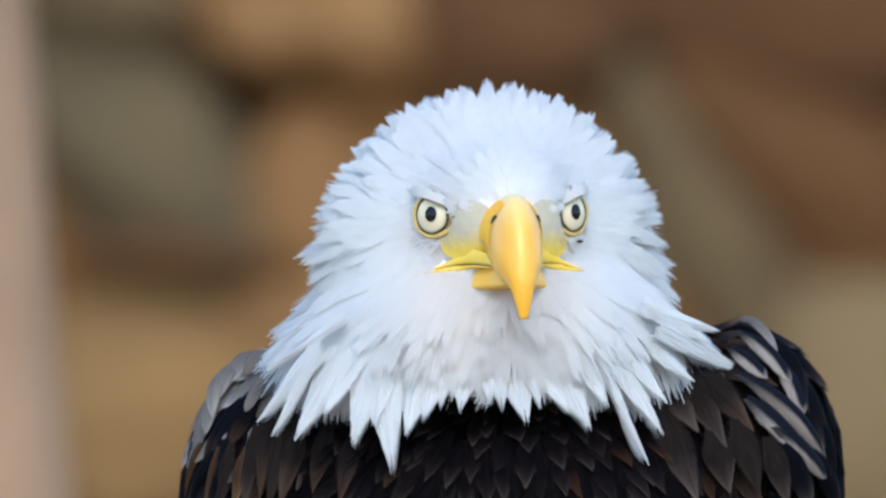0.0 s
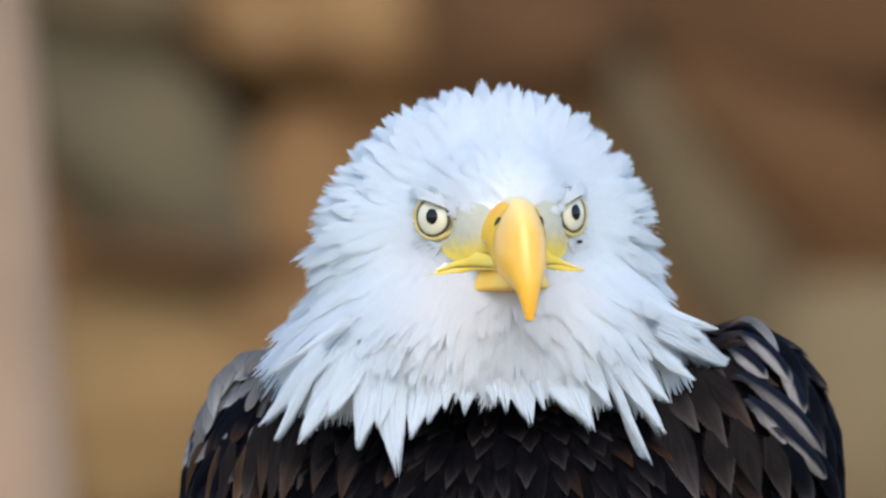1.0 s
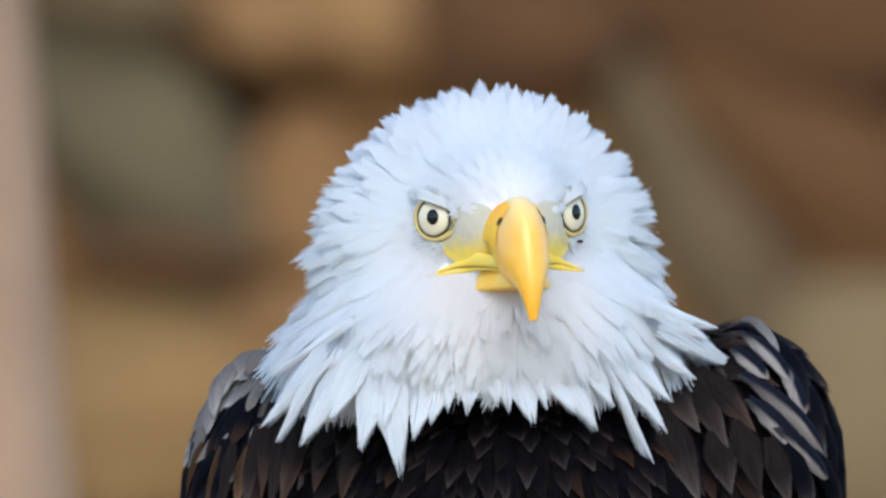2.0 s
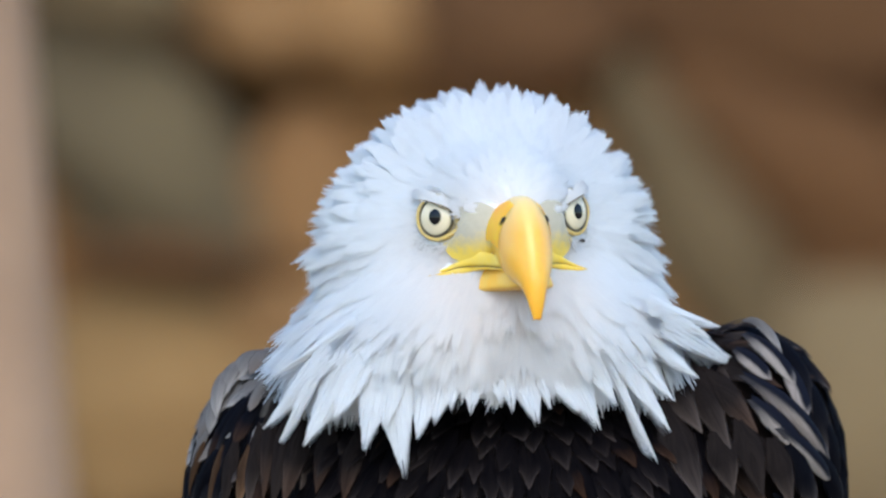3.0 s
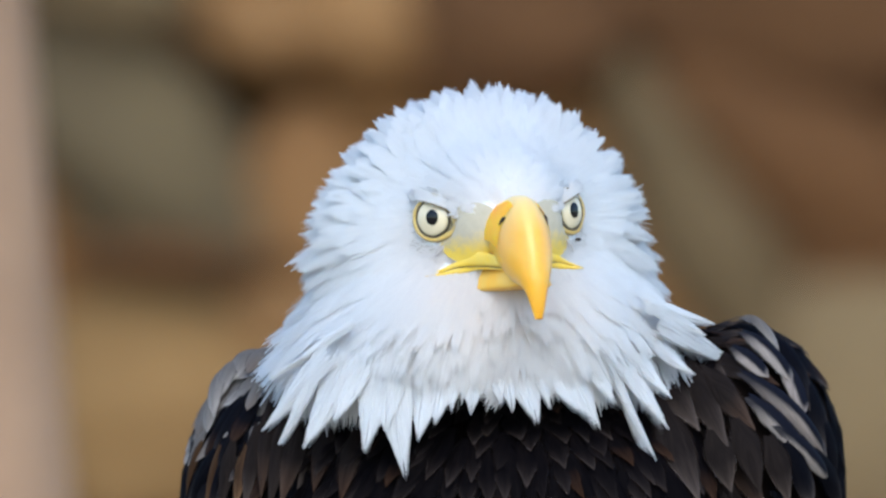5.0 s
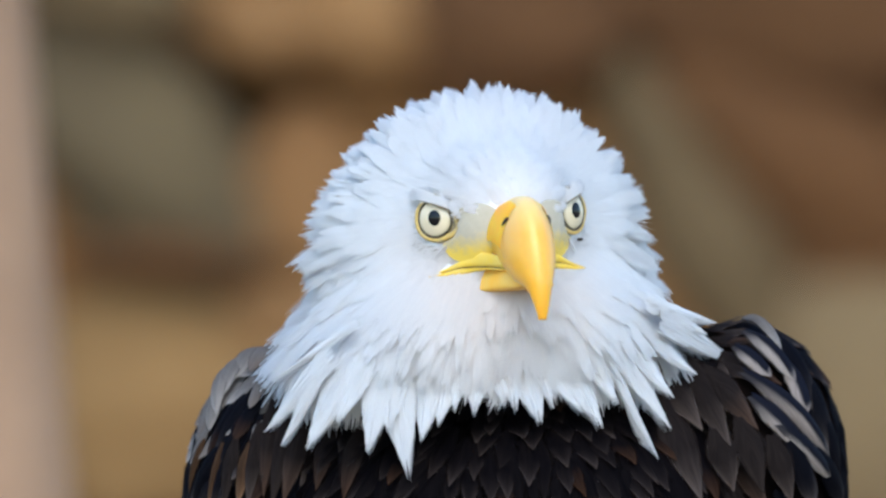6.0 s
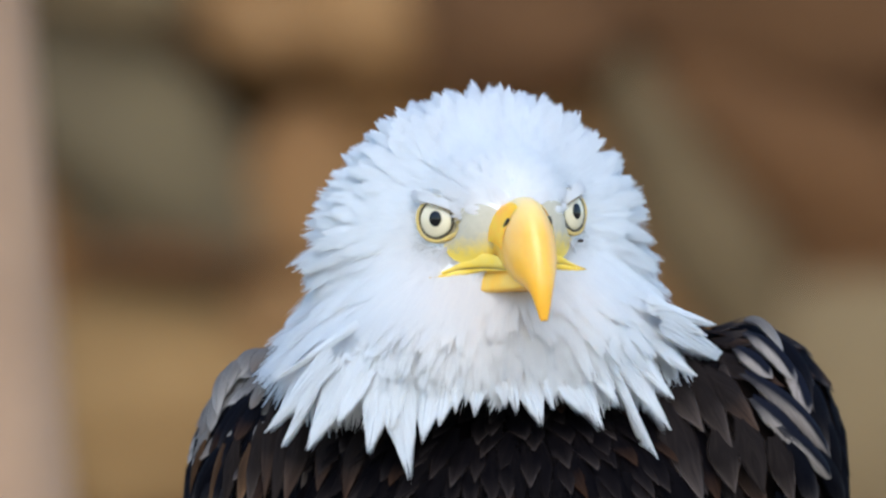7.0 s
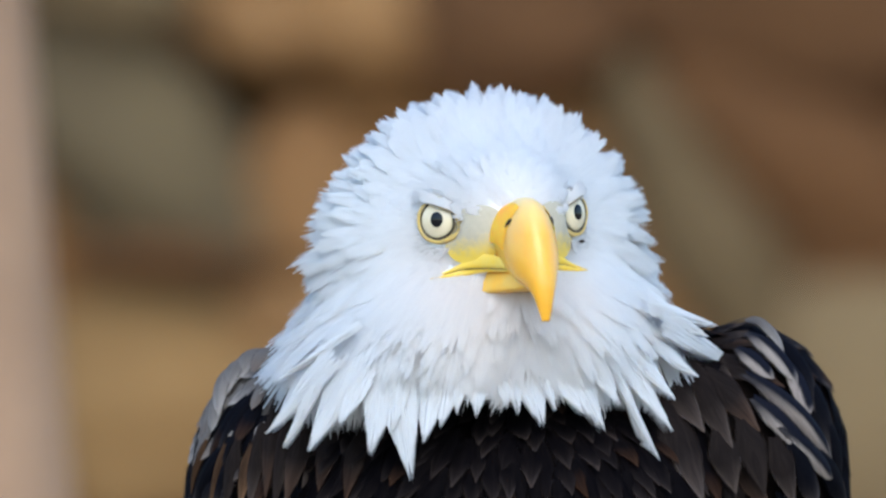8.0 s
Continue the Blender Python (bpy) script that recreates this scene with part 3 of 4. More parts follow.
def laid_feathers(wing, side):
    """The large feathers that stand out on the folded wing: root and tip (mm across and up from the view's middle), breadth; lowest layer first."""
    shape, centre = wing_shape(side)
    rng = np.random.default_rng(90 + side)

    def skin(p):
        return np.minimum(shape(p), body_shape(p))
    if side > 0:
        layers = (("covert_feather", COVERT, blade, ((172, -95, 186, -121, 12), (158, -90, 172, -119, 12), (168, -69, 184, -107, 12), (163, -56, 178, -93, 12), (152, -40, 171, -75, 12))),
                  ("striped_covert_feather", STRIPE, blade, ((154, -82, 180, -108, 9.5), (141, -69, 168, -95, 10.5), (138, -58, 180, -98, 10), (158, -53, 168, -76, 10), (139, -39, 163, -62, 9.5), (134, -46, 151, -59, 9))),
                  ("wrist_feather", WRIST, blade, ((138, -34, 156, -47, 6),)),
                  ("mantle_feather", MANTLE, broad, ((150, -87, 160, -119, 15), (135, -79, 147, -113, 17), (124, -84, 134, -112, 18), (100, -70, 118, -116, 22), (118, -56, 144, -83, 17),
                                                      (109, -51, 132, -90, 19), (95, -54, 118, -84, 20))))
    else:
        layers = (("covert_feather", COVERT, blade, ((-104, -92, -119, -122, 9), (-97, -92, -110, -119, 9), (-93, -78, -106, -101, 9), (-88, -66, -108, -98, 9), (-94, -70, -112, -100, 8), (-86, -70, -100, -90, 8))),
                  ("rusty_feather", RUSTY, broad, ((-112, -88, -121, -116, 6), (-104, -92, -112, -122, 6), (-91, -92, -98, -121, 9))),
                  ("mantle_feather", MANTLE, broad, ((-98, -90, -104, -122, 10), (-86, -82, -93, -121, 11), (-80, -72, -86, -116, 11), (-73, -76, -81, -121, 12), (-66, -78, -76, -118, 15), (-53, -80, -62, -112, 14), (-40, -84, -48, -116, 14))),
                  ("wrist_feather", WRIST, blade, ((-112, -86, -119, -101, 6), (-108, -70, -116, -92, 8), (-103, -62, -112, -86, 9), (-99, -56, -108, -78, 9), (-93, -52, -106, -70, 10), (-86, -48, -101, -62, 11),
                                                   (-80, -48, -92, -58, 10), (-84, -60, -92, -75, 6))))
    depth = 3.2 if side > 0 else 1.3
    for name, mat, outline, rows in layers:
        for i, (x0, z0, x1, z1, wide) in enumerate(rows):
            depth += 0.25
            ends = []
            for x, z, out in ((x0, z0, 0.0), (x1, z1, 1.8)):
                y = front(skin, x, z, centre[1] - 4.0)
                ends.append(np.array((x, y - depth - out, z)))
            a, b = ends
            y, length = unit(b - a), np.linalg.norm(b - a)
            over = [(a[1] + (b[1] - a[1]) * f_ - front(skin, a[0] + (b[0] - a[0]) * f_, a[2] + (b[2] - a[2]) * f_, centre[1] - 4.0)) + depth for f_ in (0.3, 0.5, 0.7)]
            v, f, uvs = feather_template(14, 6, outline, 0.04, 0.05, 0.004, 300 + i, 0.05 * side * (i % 3))
            v[:, 2] += 4 * max(0.0, max(over)) / length * v[:, 1] * (1 - v[:, 1])
            me = mesh_of(name, v, f, mat, True, uvs)
            at = np.array([a * 0.4 + b * 0.6])
            n = unit(normals(skin, at)[0] + np.array((0, -0.8, 0)))
            z = unit(n - (n @ y) * y)
            single_feathers(name, [me], a[None], (np.cross(y, z)[None], y[None], z[None]), np.array([length]), np.array([wide * 1.0]), wing, rng)


# head space: millimetres from the point midway between the eyes; the beak points to -y
PIVOT = Vector((27.6, 0.0, 15.9)) * MM
HEAD_MID = np.array((0.0, 38.0, -30.0))
BEAK_ROOT = np.array((0.0, -22.0, 0.0))
EYES = {s: np.array((33.0 * s, 0.0, 0.0)) for s in (-1, 1)}
EYE_WAY = {s: Vector((math.sin(radians(39)) * s, -math.cos(radians(39)), 0.03)).normalized() for s in (-1, 1)}


def head_shape(p):
    q = p.copy()
    q[..., 0] = np.abs(q[..., 0])
    d = ellipsoid(q, (0, 30, -5), (37, 56, 39))
    d = blend(d, ellipsoid(p, (0.8, 45, -19), (67.8, 43, 68.8)), 12)
    d = blend(d, ellipsoid(p, (-1.5, 36, -53), (63, 54, 40)), 14)
    d = blend(d, ellipsoid(p, (-0.5, 42, -55), (84.5, 55, 25)), 24)
    d = blend(d, ellipsoid(q, (0, -3, -41), (17, 17, 11)), 14)
    d = np.maximum(d, -(np.linalg.norm(q - np.array((34.0, -3.5, -0.5)), axis=-1) - 12.2))
    return d


def build_head():
    rng = np.random.default_rng(31)
    ways, faces = globe(110, 140)
    pts = cast(head_shape, HEAD_MID, ways)
    head = part("head", mesh_of("head", (pts - normals(head_shape, pts, 1.5) * (0.5 + 8 * np.clip((-45 - pts[:, 2:3]) / 20, 0, 1))) * MM, faces, SKIN), eagle, "white feathered head and neck")
    head.matrix_basis = Matrix.Translation(HOME + PIVOT)
    hackle = [feather_template(9, 2, lance, 0.06, 0.05, 0.006, s + 70) for s in range(6)]
    strand = [feather_template(6, 1, lambda s: max(0.05, min(1.0, 0.15 + 3 * s) * (1 - s ** 1.5)), 0.05 + 0.04 * s, 0.0, 0.0, s + 90) for s in range(3)]

    def scatter(count, seed):
        r = np.random.default_rng(seed)
        p = cast(head_shape, HEAD_MID, spread_ways(count, r))
        n = normals(head_shape, p, 1.5)
        keep = p[:, 2] > -60
        for s in (-1, 1):
            keep &= np.linalg.norm((p - EYES[s]) * np.array((1, 1, 1.0)), axis=-1) > np.where(p[:, 2] > 9.0, 9.5, 12.6)
            keep &= np.linalg.norm((p - np.array((20.0 * s, -14, -8))) / np.array((10, 12, 8.5)), axis=-1) > 1
        keep &= ~((np.abs(p[:, 0]) < np.where(p[:, 2] < -24, 14.5, 17.5)) & (p[:, 1] < -8) & (p[:, 2] < 0.5) & (p[:, 2] > -32))
        keep &= ~((np.abs(p[:, 0]) < 12) & (p[:, 1] < -15) & (p[:, 2] < 4.5) & (p[:, 2] > -5))
        keep &= ~((np.abs(p[:, 0]) < np.where(p[:, 2] < -19, 31.5, 26)) & (p[:, 1] < 8) & (p[:, 2] < -12.5 - 0.62 * np.maximum(np.abs(p[:, 0]) - 16, 0)) & (p[:, 2] > -25.5))
        p, n = p[keep], n[keep]
        away = p - BEAK_ROOT
        dist = np.linalg.norm(away, axis=-1)
        low = np.clip((-p[:, 2] - 20) / 60, 0, 1)[:, None]
        fall = np.clip((-p[:, 2] + 2) / 46, 0, 1)[:, None]
        flow = unit(away) * (1 - 0.9 * fall) + np.array((0, 0.0, -1.0)) * 0.9 * fall + np.array((0.25, 0, 0)) * np.sign(p[:, :1]) * fall
        return p, n, flow, dist, low[:, 0], r

    def sizes(dist, low, r, depth, height):
        g, top = np.clip((dist - 12) / 95, 0, 1), np.clip((height - 2) / 25, 0, 1)
        ln = (7 + 22 * g * (1 - 0.5 * top) + 22 * low * g + 7 * low) * r.uniform(0.75, 1.25, len(dist))
        wd = (2.0 + 3.4 * g + 0.6 * low) * r.uniform(0.75, 1.3, len(dist))
        loose = np.clip((depth - 6) / 34, 0, 1)
        lift = np.radians(6 + 14 * top + (30 - 5 * top) * loose * g * (1 - low) ** 2 + 2 * low) * r.uniform(0.5, 1.45, len(dist))
        return ln, wd, lift

    # feathers lie in tufts: each is drawn towards the tip of the tuft nearest to it
    cp, cn, cflow, cdist, clow, cr = scatter(2100, 48)
    cl, cw, clift = sizes(cdist, clow, cr, cp[:, 1], cp[:, 2])
    cax = frames_of(cp, cn, cflow, clift, cr, 0.16, 0.1)
    ctip = cp + cax[1] * np.minimum(cl * cr.uniform(0.85, 1.4, len(cl)), 40)[:, None]

    ctip = ctip - normals(head_shape, ctip, 1.5) * (0.6 * np.maximum(0, head_shape(ctip) - 13.5))[:, None]

    def tufted(p, n, ax, ln, pull):
        near = np.concatenate([((q[:, None] - cp[None]) ** 2).sum(-1).argmin(1) for q in np.array_split(p, 60)])
        g = ax[1] * ln[:, None] * (1 - pull) + (ctip[near] - p) * pull
        size = np.linalg.norm(g, axis=-1)
        y = unit(g)
        z = unit(n - (n * y).sum(-1, keepdims=True) * y)
        tw = (ax[0] * z).sum(-1, keepdims=True) * 0.6
        z2 = unit(z + np.cross(y, z) * tw)
        return (np.cross(y, z2), y, z2), np.clip(size, 0.5 * ln, 1.5 * ln)

    def clear(p, ax, ln):
        """Which feathers leave the eyes free."""
        ok = np.ones(len(p), bool)
        for s in (-1, 1):
            e = EYES[s] + 3 * np.array(EYE_WAY[s])
            for part_ in (0.5, 0.75, 1.0):
                ok &= np.linalg.norm(p + ax[1] * (ln * part_)[:, None] - e - np.array((0, 0, -2.0)), axis=-1) > np.where(p[:, 2] > 6, 7.0, 8.6)
        return np.where(ok)[0]

    p, n, flow, dist, low, r = scatter(15000, 41)
    ln, wd, lift = sizes(dist, low, r, p[:, 1], p[:, 2])
    ax, ln = tufted(p, n, frames_of(p, n, flow, lift, r, 0.12, 0.12), ln, 0.50 + 0.18 * (1 - low[:, None]))
    free = clear(p, ax, ln)
    p, n, ln, wd, ax = p[free], n[free], ln[free], wd[free], [a[free] for a in ax]
    picked = np.where((p[:, 1] < 40) & (p[:, 2] < -45))[0]
    picked = picked[np.argsort(-p[picked, 2])][-110:]
    rest = np.setdiff1d(np.arange(len(p)), picked)
    part("head_plumage", joined_feathers("head_plumage", hackle, p[rest], [a[rest] for a in ax], ln[rest], wd[rest], WHITE, r, n[rest]), head,
         "white pointed head feathers", kind="stuff")
    meshes = [softened(mesh_of("hackle_feather", *t[:2], WHITE, True, t[2])) for t in hackle]
    single_feathers("hackle_feather", meshes, p[picked], [a[picked] for a in ax], ln[picked], wd[picked] * 1.3, head, r)
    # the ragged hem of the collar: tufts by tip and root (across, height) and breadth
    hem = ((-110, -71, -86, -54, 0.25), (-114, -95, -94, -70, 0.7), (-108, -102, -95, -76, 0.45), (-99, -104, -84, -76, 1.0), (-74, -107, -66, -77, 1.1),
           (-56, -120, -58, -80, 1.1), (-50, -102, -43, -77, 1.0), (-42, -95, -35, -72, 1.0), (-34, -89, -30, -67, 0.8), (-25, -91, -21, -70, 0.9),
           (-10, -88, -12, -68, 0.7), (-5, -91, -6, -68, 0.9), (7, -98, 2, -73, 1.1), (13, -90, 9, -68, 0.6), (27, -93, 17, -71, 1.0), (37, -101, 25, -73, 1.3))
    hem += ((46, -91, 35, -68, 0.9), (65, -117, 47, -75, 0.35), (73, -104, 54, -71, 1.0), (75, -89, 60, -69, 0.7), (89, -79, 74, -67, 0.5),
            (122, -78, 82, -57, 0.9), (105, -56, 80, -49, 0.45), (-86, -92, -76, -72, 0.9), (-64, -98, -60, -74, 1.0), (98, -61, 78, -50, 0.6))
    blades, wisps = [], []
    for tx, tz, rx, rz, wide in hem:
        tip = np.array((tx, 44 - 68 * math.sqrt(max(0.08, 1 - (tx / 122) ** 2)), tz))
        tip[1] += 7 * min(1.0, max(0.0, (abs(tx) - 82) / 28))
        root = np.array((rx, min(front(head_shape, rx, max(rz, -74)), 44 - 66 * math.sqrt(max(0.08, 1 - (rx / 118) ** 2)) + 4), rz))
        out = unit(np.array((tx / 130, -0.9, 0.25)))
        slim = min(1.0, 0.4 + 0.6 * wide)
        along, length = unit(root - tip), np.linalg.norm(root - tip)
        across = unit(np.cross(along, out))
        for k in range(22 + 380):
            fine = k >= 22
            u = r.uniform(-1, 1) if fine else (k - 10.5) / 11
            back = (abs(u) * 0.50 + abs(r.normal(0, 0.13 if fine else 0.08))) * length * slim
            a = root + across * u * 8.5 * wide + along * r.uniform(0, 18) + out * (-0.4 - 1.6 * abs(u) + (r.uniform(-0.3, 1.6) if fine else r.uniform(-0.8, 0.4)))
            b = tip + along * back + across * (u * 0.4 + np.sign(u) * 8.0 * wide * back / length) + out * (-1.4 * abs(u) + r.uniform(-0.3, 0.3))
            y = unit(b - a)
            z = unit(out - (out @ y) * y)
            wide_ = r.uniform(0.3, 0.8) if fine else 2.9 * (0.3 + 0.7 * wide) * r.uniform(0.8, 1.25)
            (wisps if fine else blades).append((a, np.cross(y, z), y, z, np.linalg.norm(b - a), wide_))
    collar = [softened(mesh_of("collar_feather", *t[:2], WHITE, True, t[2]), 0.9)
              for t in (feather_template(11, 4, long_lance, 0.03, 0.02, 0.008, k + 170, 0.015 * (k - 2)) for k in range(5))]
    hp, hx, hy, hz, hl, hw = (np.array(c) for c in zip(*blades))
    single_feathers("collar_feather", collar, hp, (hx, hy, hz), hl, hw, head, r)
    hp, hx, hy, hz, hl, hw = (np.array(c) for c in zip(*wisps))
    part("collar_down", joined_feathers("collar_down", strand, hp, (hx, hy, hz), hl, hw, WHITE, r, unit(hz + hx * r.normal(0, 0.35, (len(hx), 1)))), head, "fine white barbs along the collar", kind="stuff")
    p, n, flow, dist, low, r = scatter(115000, 43)
    ln, wd, lift = sizes(dist, low, r, p[:, 1], p[:, 2])
    ax, ln = tufted(p, n, frames_of(p, n, flow, lift * 1.1, r, 0.2, 0.3), ln, 0.5 + 0.12 * (1 - low[:, None]))
    free = clear(p, ax, ln)
    p, n, ln, wd, ax = p[free], n[free], ln[free], wd[free], [a[free] for a in ax]
    part("head_down", joined_feathers("head_down", strand, p, ax, ln * 0.95, wd * 0.15 + 0.14, WHITE, r, n), head,
         "fine white barbs between the head feathers", kind="stuff")

    # sparse dark bristles on the bare skin round the eyes
    r = np.random.default_rng(77)
    p = cast(head_shape, HEAD_MID, spread_ways(60000, r))
    near = np.zeros(len(p), bool)
    for s in (-1, 1):
        e = np.linalg.norm(p - EYES[s], axis=-1)
        near |= (e > 9) & (e < 21) & (np.abs(p[:, 0]) < 40) & (p[:, 2] < 3 + 0.2 * np.abs(p[:, 0])) & (p[:, 2] > -16)
    p = p[near & (r.random(len(p)) < 0.5)]
    n = normals(head_shape, p, 1.5)
    ax = frames_of(p, n, unit(p - BEAK_ROOT) + np.array((0, 0, 0.3)), 0.5, r, 0.5, 0.5)
    part("face_bristle", joined_feathers("face_bristle", strand, p, ax, r.uniform(1.8, 3.6, len(p)), r.uniform(0.15, 0.3, len(p)), BRISTLE, r, n), head,
         "short dark bristles round the eyes", kind="stuff")
    fleck = cast(head_shape, HEAD_MID, unit(np.array([(36.0, 2.0, -12.5)]) - HEAD_MID))[0] + np.array((1.5, -2.5, 0))
    ways, f = globe(8, 10)
    part("fleck", mesh_of("fleck", ways * np.array((1.5, 0.6, 0.8)) * MM, f, NOSTRIL), head, "small dark fleck under the eye", Matrix.Translation(Vector(fleck * MM)))

    build_beak(head)
    for s in (-1, 1):
        build_eye(head, s)
    return head


def build_beak(head):
    # ridge y, z; cutting edge y, z; half width
    upper = smooth_rows(((-18, 6.5, -12, -20, 12.6), (-26, 8, -18, -22, 13.2), (-36, 8.5, -27, -24, 13.6), (-46, 5.5, -36, -28, 13.2),
                         (-54.5, -4, -44, -31.5, 11.5), (-59.5, -16, -51, -33.5, 8.6), (-62, -29, -56, -37, 5.8), (-61.5, -40, -58.5, -43, 3.6),
                         (-60, -48, -59, -48, 1.9)), 44)
    rings = []
    for ty, tz, by, bz, w in upper:
        ring = []
        for a in np.linspace(-math.pi / 2, math.pi * 1.5, 28, endpoint=False):
            up = math.sin(a)
            k = 0.5 + 0.5 * up
            x = w * math.copysign(abs(math.cos(a)) ** (0.75 if up > 0 else 0.45), math.cos(a))
            x *= 1.0 - 0.36 * k ** 1.8
            ring.append((x, by + (ty - by) * k, bz + (tz - bz) * k))
        rings.append(ring)
    v, f = loft(np.array(rings) * MM)
    part("upper_beak", mesh_of("upper_beak", v, f, BEAK), head, "glossy amber yellow hooked upper beak")
    # cere: a swollen collar over the root, broad at the back
    rings = []
    for i, (ty, tz, by, bz, w) in enumerate(upper[:16]):
        t = i / 15
        puff = 3.6 * (1 - t) ** 1.3 * min(1.0, 0.55 + 2.5 * t) + 0.55
        ring = []
        for a in np.linspace(-0.30, math.pi + 0.30, 29):
            k = 0.5 + 0.5 * math.sin(a)
            swell = puff * (1 - 0.75 * k ** 4) * (1 if t < 0.99 else 0.2)
            x = (w + swell) * math.copysign(abs(math.cos(a)) ** (0.62 if math.sin(a) > 0 else 0.75), math.cos(a)) * (1.0 - 0.34 * k ** 1.8)
            ring.append((x, by + (ty - by) * k - 0.4, bz + (tz - bz) * k + swell * k * 0.45 - 1.6 * k ** 8))
        rings.append(ring)
    v, f = loft(np.array(rings) * MM, False)
    rings_of_cere = rings
    part("cere", mesh_of("cere", v, f, CERE), head, "bright orange yellow soft cere")
    for s in (-1, 1):
        ways, f = globe(12, 16)
        spot = (Vector(rings_of_cere[14][23 if s < 0 else 5]) + Vector((-0.65 * s, 0.0, -0.8))) * MM
        drop = ways * np.array((1.4, 1.3, 4.4)) * np.stack([0.75 + 0.45 * ways[:, 2]] * 2 + [np.ones(len(ways))], -1)
        part("nostril", mesh_of("nostril", drop * MM, f, NOSTRIL), head, "dark slit nostril", Matrix.Translation(spot) @ pose(0, 0, 0, 25, -34 * s, 25 * s))
        # gape: upper and lower lip on the cheek, with the mouth line between
        top = smooth_rows(((8, -20.0), (16, -16.5), (24, -20.0), (30.5, -23.6), (36.6, -26.1)), 22)
        mid = smooth_rows(((8, -24.4), (16, -23.2), (23, -23.3), (30, -25.2), (36.7, -26.5)), 22)
        low = smooth_rows(((8, -25.2), (16, -24.8), (23, -26.4), (30.5, -27.2), (36.6, -26.9)), 22)
        for name, hi, lo, words in (("gape_lip", top, mid, "yellow lip of the beak"), ("lower_lip", mid, low, "yellow lower lip")):
            rings = []
            for (xa, za), (xb, zb) in zip(hi, lo):
                c, h = (za + zb) / 2, max(0.25, (za - zb) / 2)
                x = (xa + xb) / 2
                y = min(front(head_shape, x, c), -16 - (17 - x) * 2.3 if x < 17 else 99)
                rings.append([((x + 0.9 * math.cos(a)) * s, y - 0.3 - min(0.8, 0.25 * h + 0.3) * math.cos(a), c + h * math.sin(a)) for a in np.linspace(0, 2 * math.pi, 14, endpoint=False)])
            r_ = np.array(rings)
            for _ in range(3):
                r_[1:-1, :, 1] = (r_[:-2, :, 1] + 2 * r_[1:-1, :, 1] + r_[2:, :, 1]) / 4
            v, f = loft(r_ * MM)
            part(name, mesh_of(name, v, f, GAPE), head, words)
            if name == "gape_lip":
                ys = r_[:, :, 1].min(1)
        rings = []
        for i, (x, z) in enumerate(mid[:19]):
            t = 0.08 + 0.24 * math.sin(math.pi * min(1, 0.1 + i / 19))
            rings.append([((x + 0.5) * s + t * math.cos(a), ys[i] + 0.25 + t * math.cos(a), z + 0.8 * t * math.sin(a)) for a in np.linspace(0, 2 * math.pi, 8, endpoint=False)])
        part("mouth_line", mesh_of("mouth_line", *loft(np.array(rings) * MM), MOUTH), head, "dark line of the closed mouth")
        # bare skin before the eye
        near = unit(np.array((20.0 * s, -13, -9)) - HEAD_MID)
        side = unit(np.cross(near, np.array((0, 0, 1.0))))
        up = np.cross(side, near)
        grid, k = [], 22
        for i in range(k):
            for j in range(k):
                u_, v_ = 2 * i / (k - 1) - 1, 2 * j / (k - 1) - 1
                u_, v_ = u_ * math.sqrt(1 - v_ * v_ / 2), v_ * math.sqrt(1 - u_ * u_ / 2)
                grid.append(unit(near + side * u_ * 0.26 + up * v_ * 0.20))
        p = cast(head_shape, HEAD_MID, np.array(grid))
        p = p + normals(head_shape, p) * 0.5
        part("lore", mesh_of("lore", p * MM, [(i * k + j, i * k + j + 1, (i + 1) * k + j + 1, (i + 1) * k + j) for i in range(k - 1) for j in range(k - 1)], LORE),
             head, "bare yellowish grey skin before the eye")
    lower = smooth_rows(((-3, -22.5, -36.2, 23.0), (-11, -22.5, -35.8, 21.5), (-21, -22.5, -35.0, 17.0), (-32, -23, -34.2, 12.5), (-42, -26, -33.4, 7.5), (-49, -29, -32.0, 3.5)), 24)
    rings = []
    for y, t, b, w in lower:
        ring = []
        for a in np.linspace(0, 2 * math.pi, 28, endpoint=False):
            up = math.copysign(abs(math.sin(a)) ** (0.45 if math.sin(a) > 0 else 0.30), math.sin(a))
            ring.append((w * (0.82 - 0.18 * up) * math.copysign(abs(math.cos(a)) ** 0.45, math.cos(a)), y - 1.2 * up, (t + b) / 2 + (t - b) / 2 * up))
        rings.append(ring)
    v, f = loft(np.array(rings) * MM)
    part("lower_beak", mesh_of("lower_beak", v, f, LOWER), head, "orange yellow lower beak")


def cap_mesh(name, radius, half, material, rings=14, segs=36):
    """A cap of a ball round +z, in metres."""
    verts, faces = [(0, 0, radius)], []
    for i in range(1, rings + 1):
        t = half * i / rings
        verts += [(radius * math.sin(t) * math.cos(a), radius * math.sin(t) * math.sin(a), radius * math.cos(t)) for a in np.linspace(0, 2 * math.pi, segs, endpoint=False)]
    for j in range(segs):
        faces.append((0, 1 + j, 1 + (j + 1) % segs))
        for i in range(rings - 1):
            a, b = 1 + i * segs, 1 + (i + 1) * segs
            faces.append((a + j, b + j, b + (j + 1) % segs, a + (j + 1) % segs))
    return mesh_of(name, verts, faces, material)


MEMBRANES = []


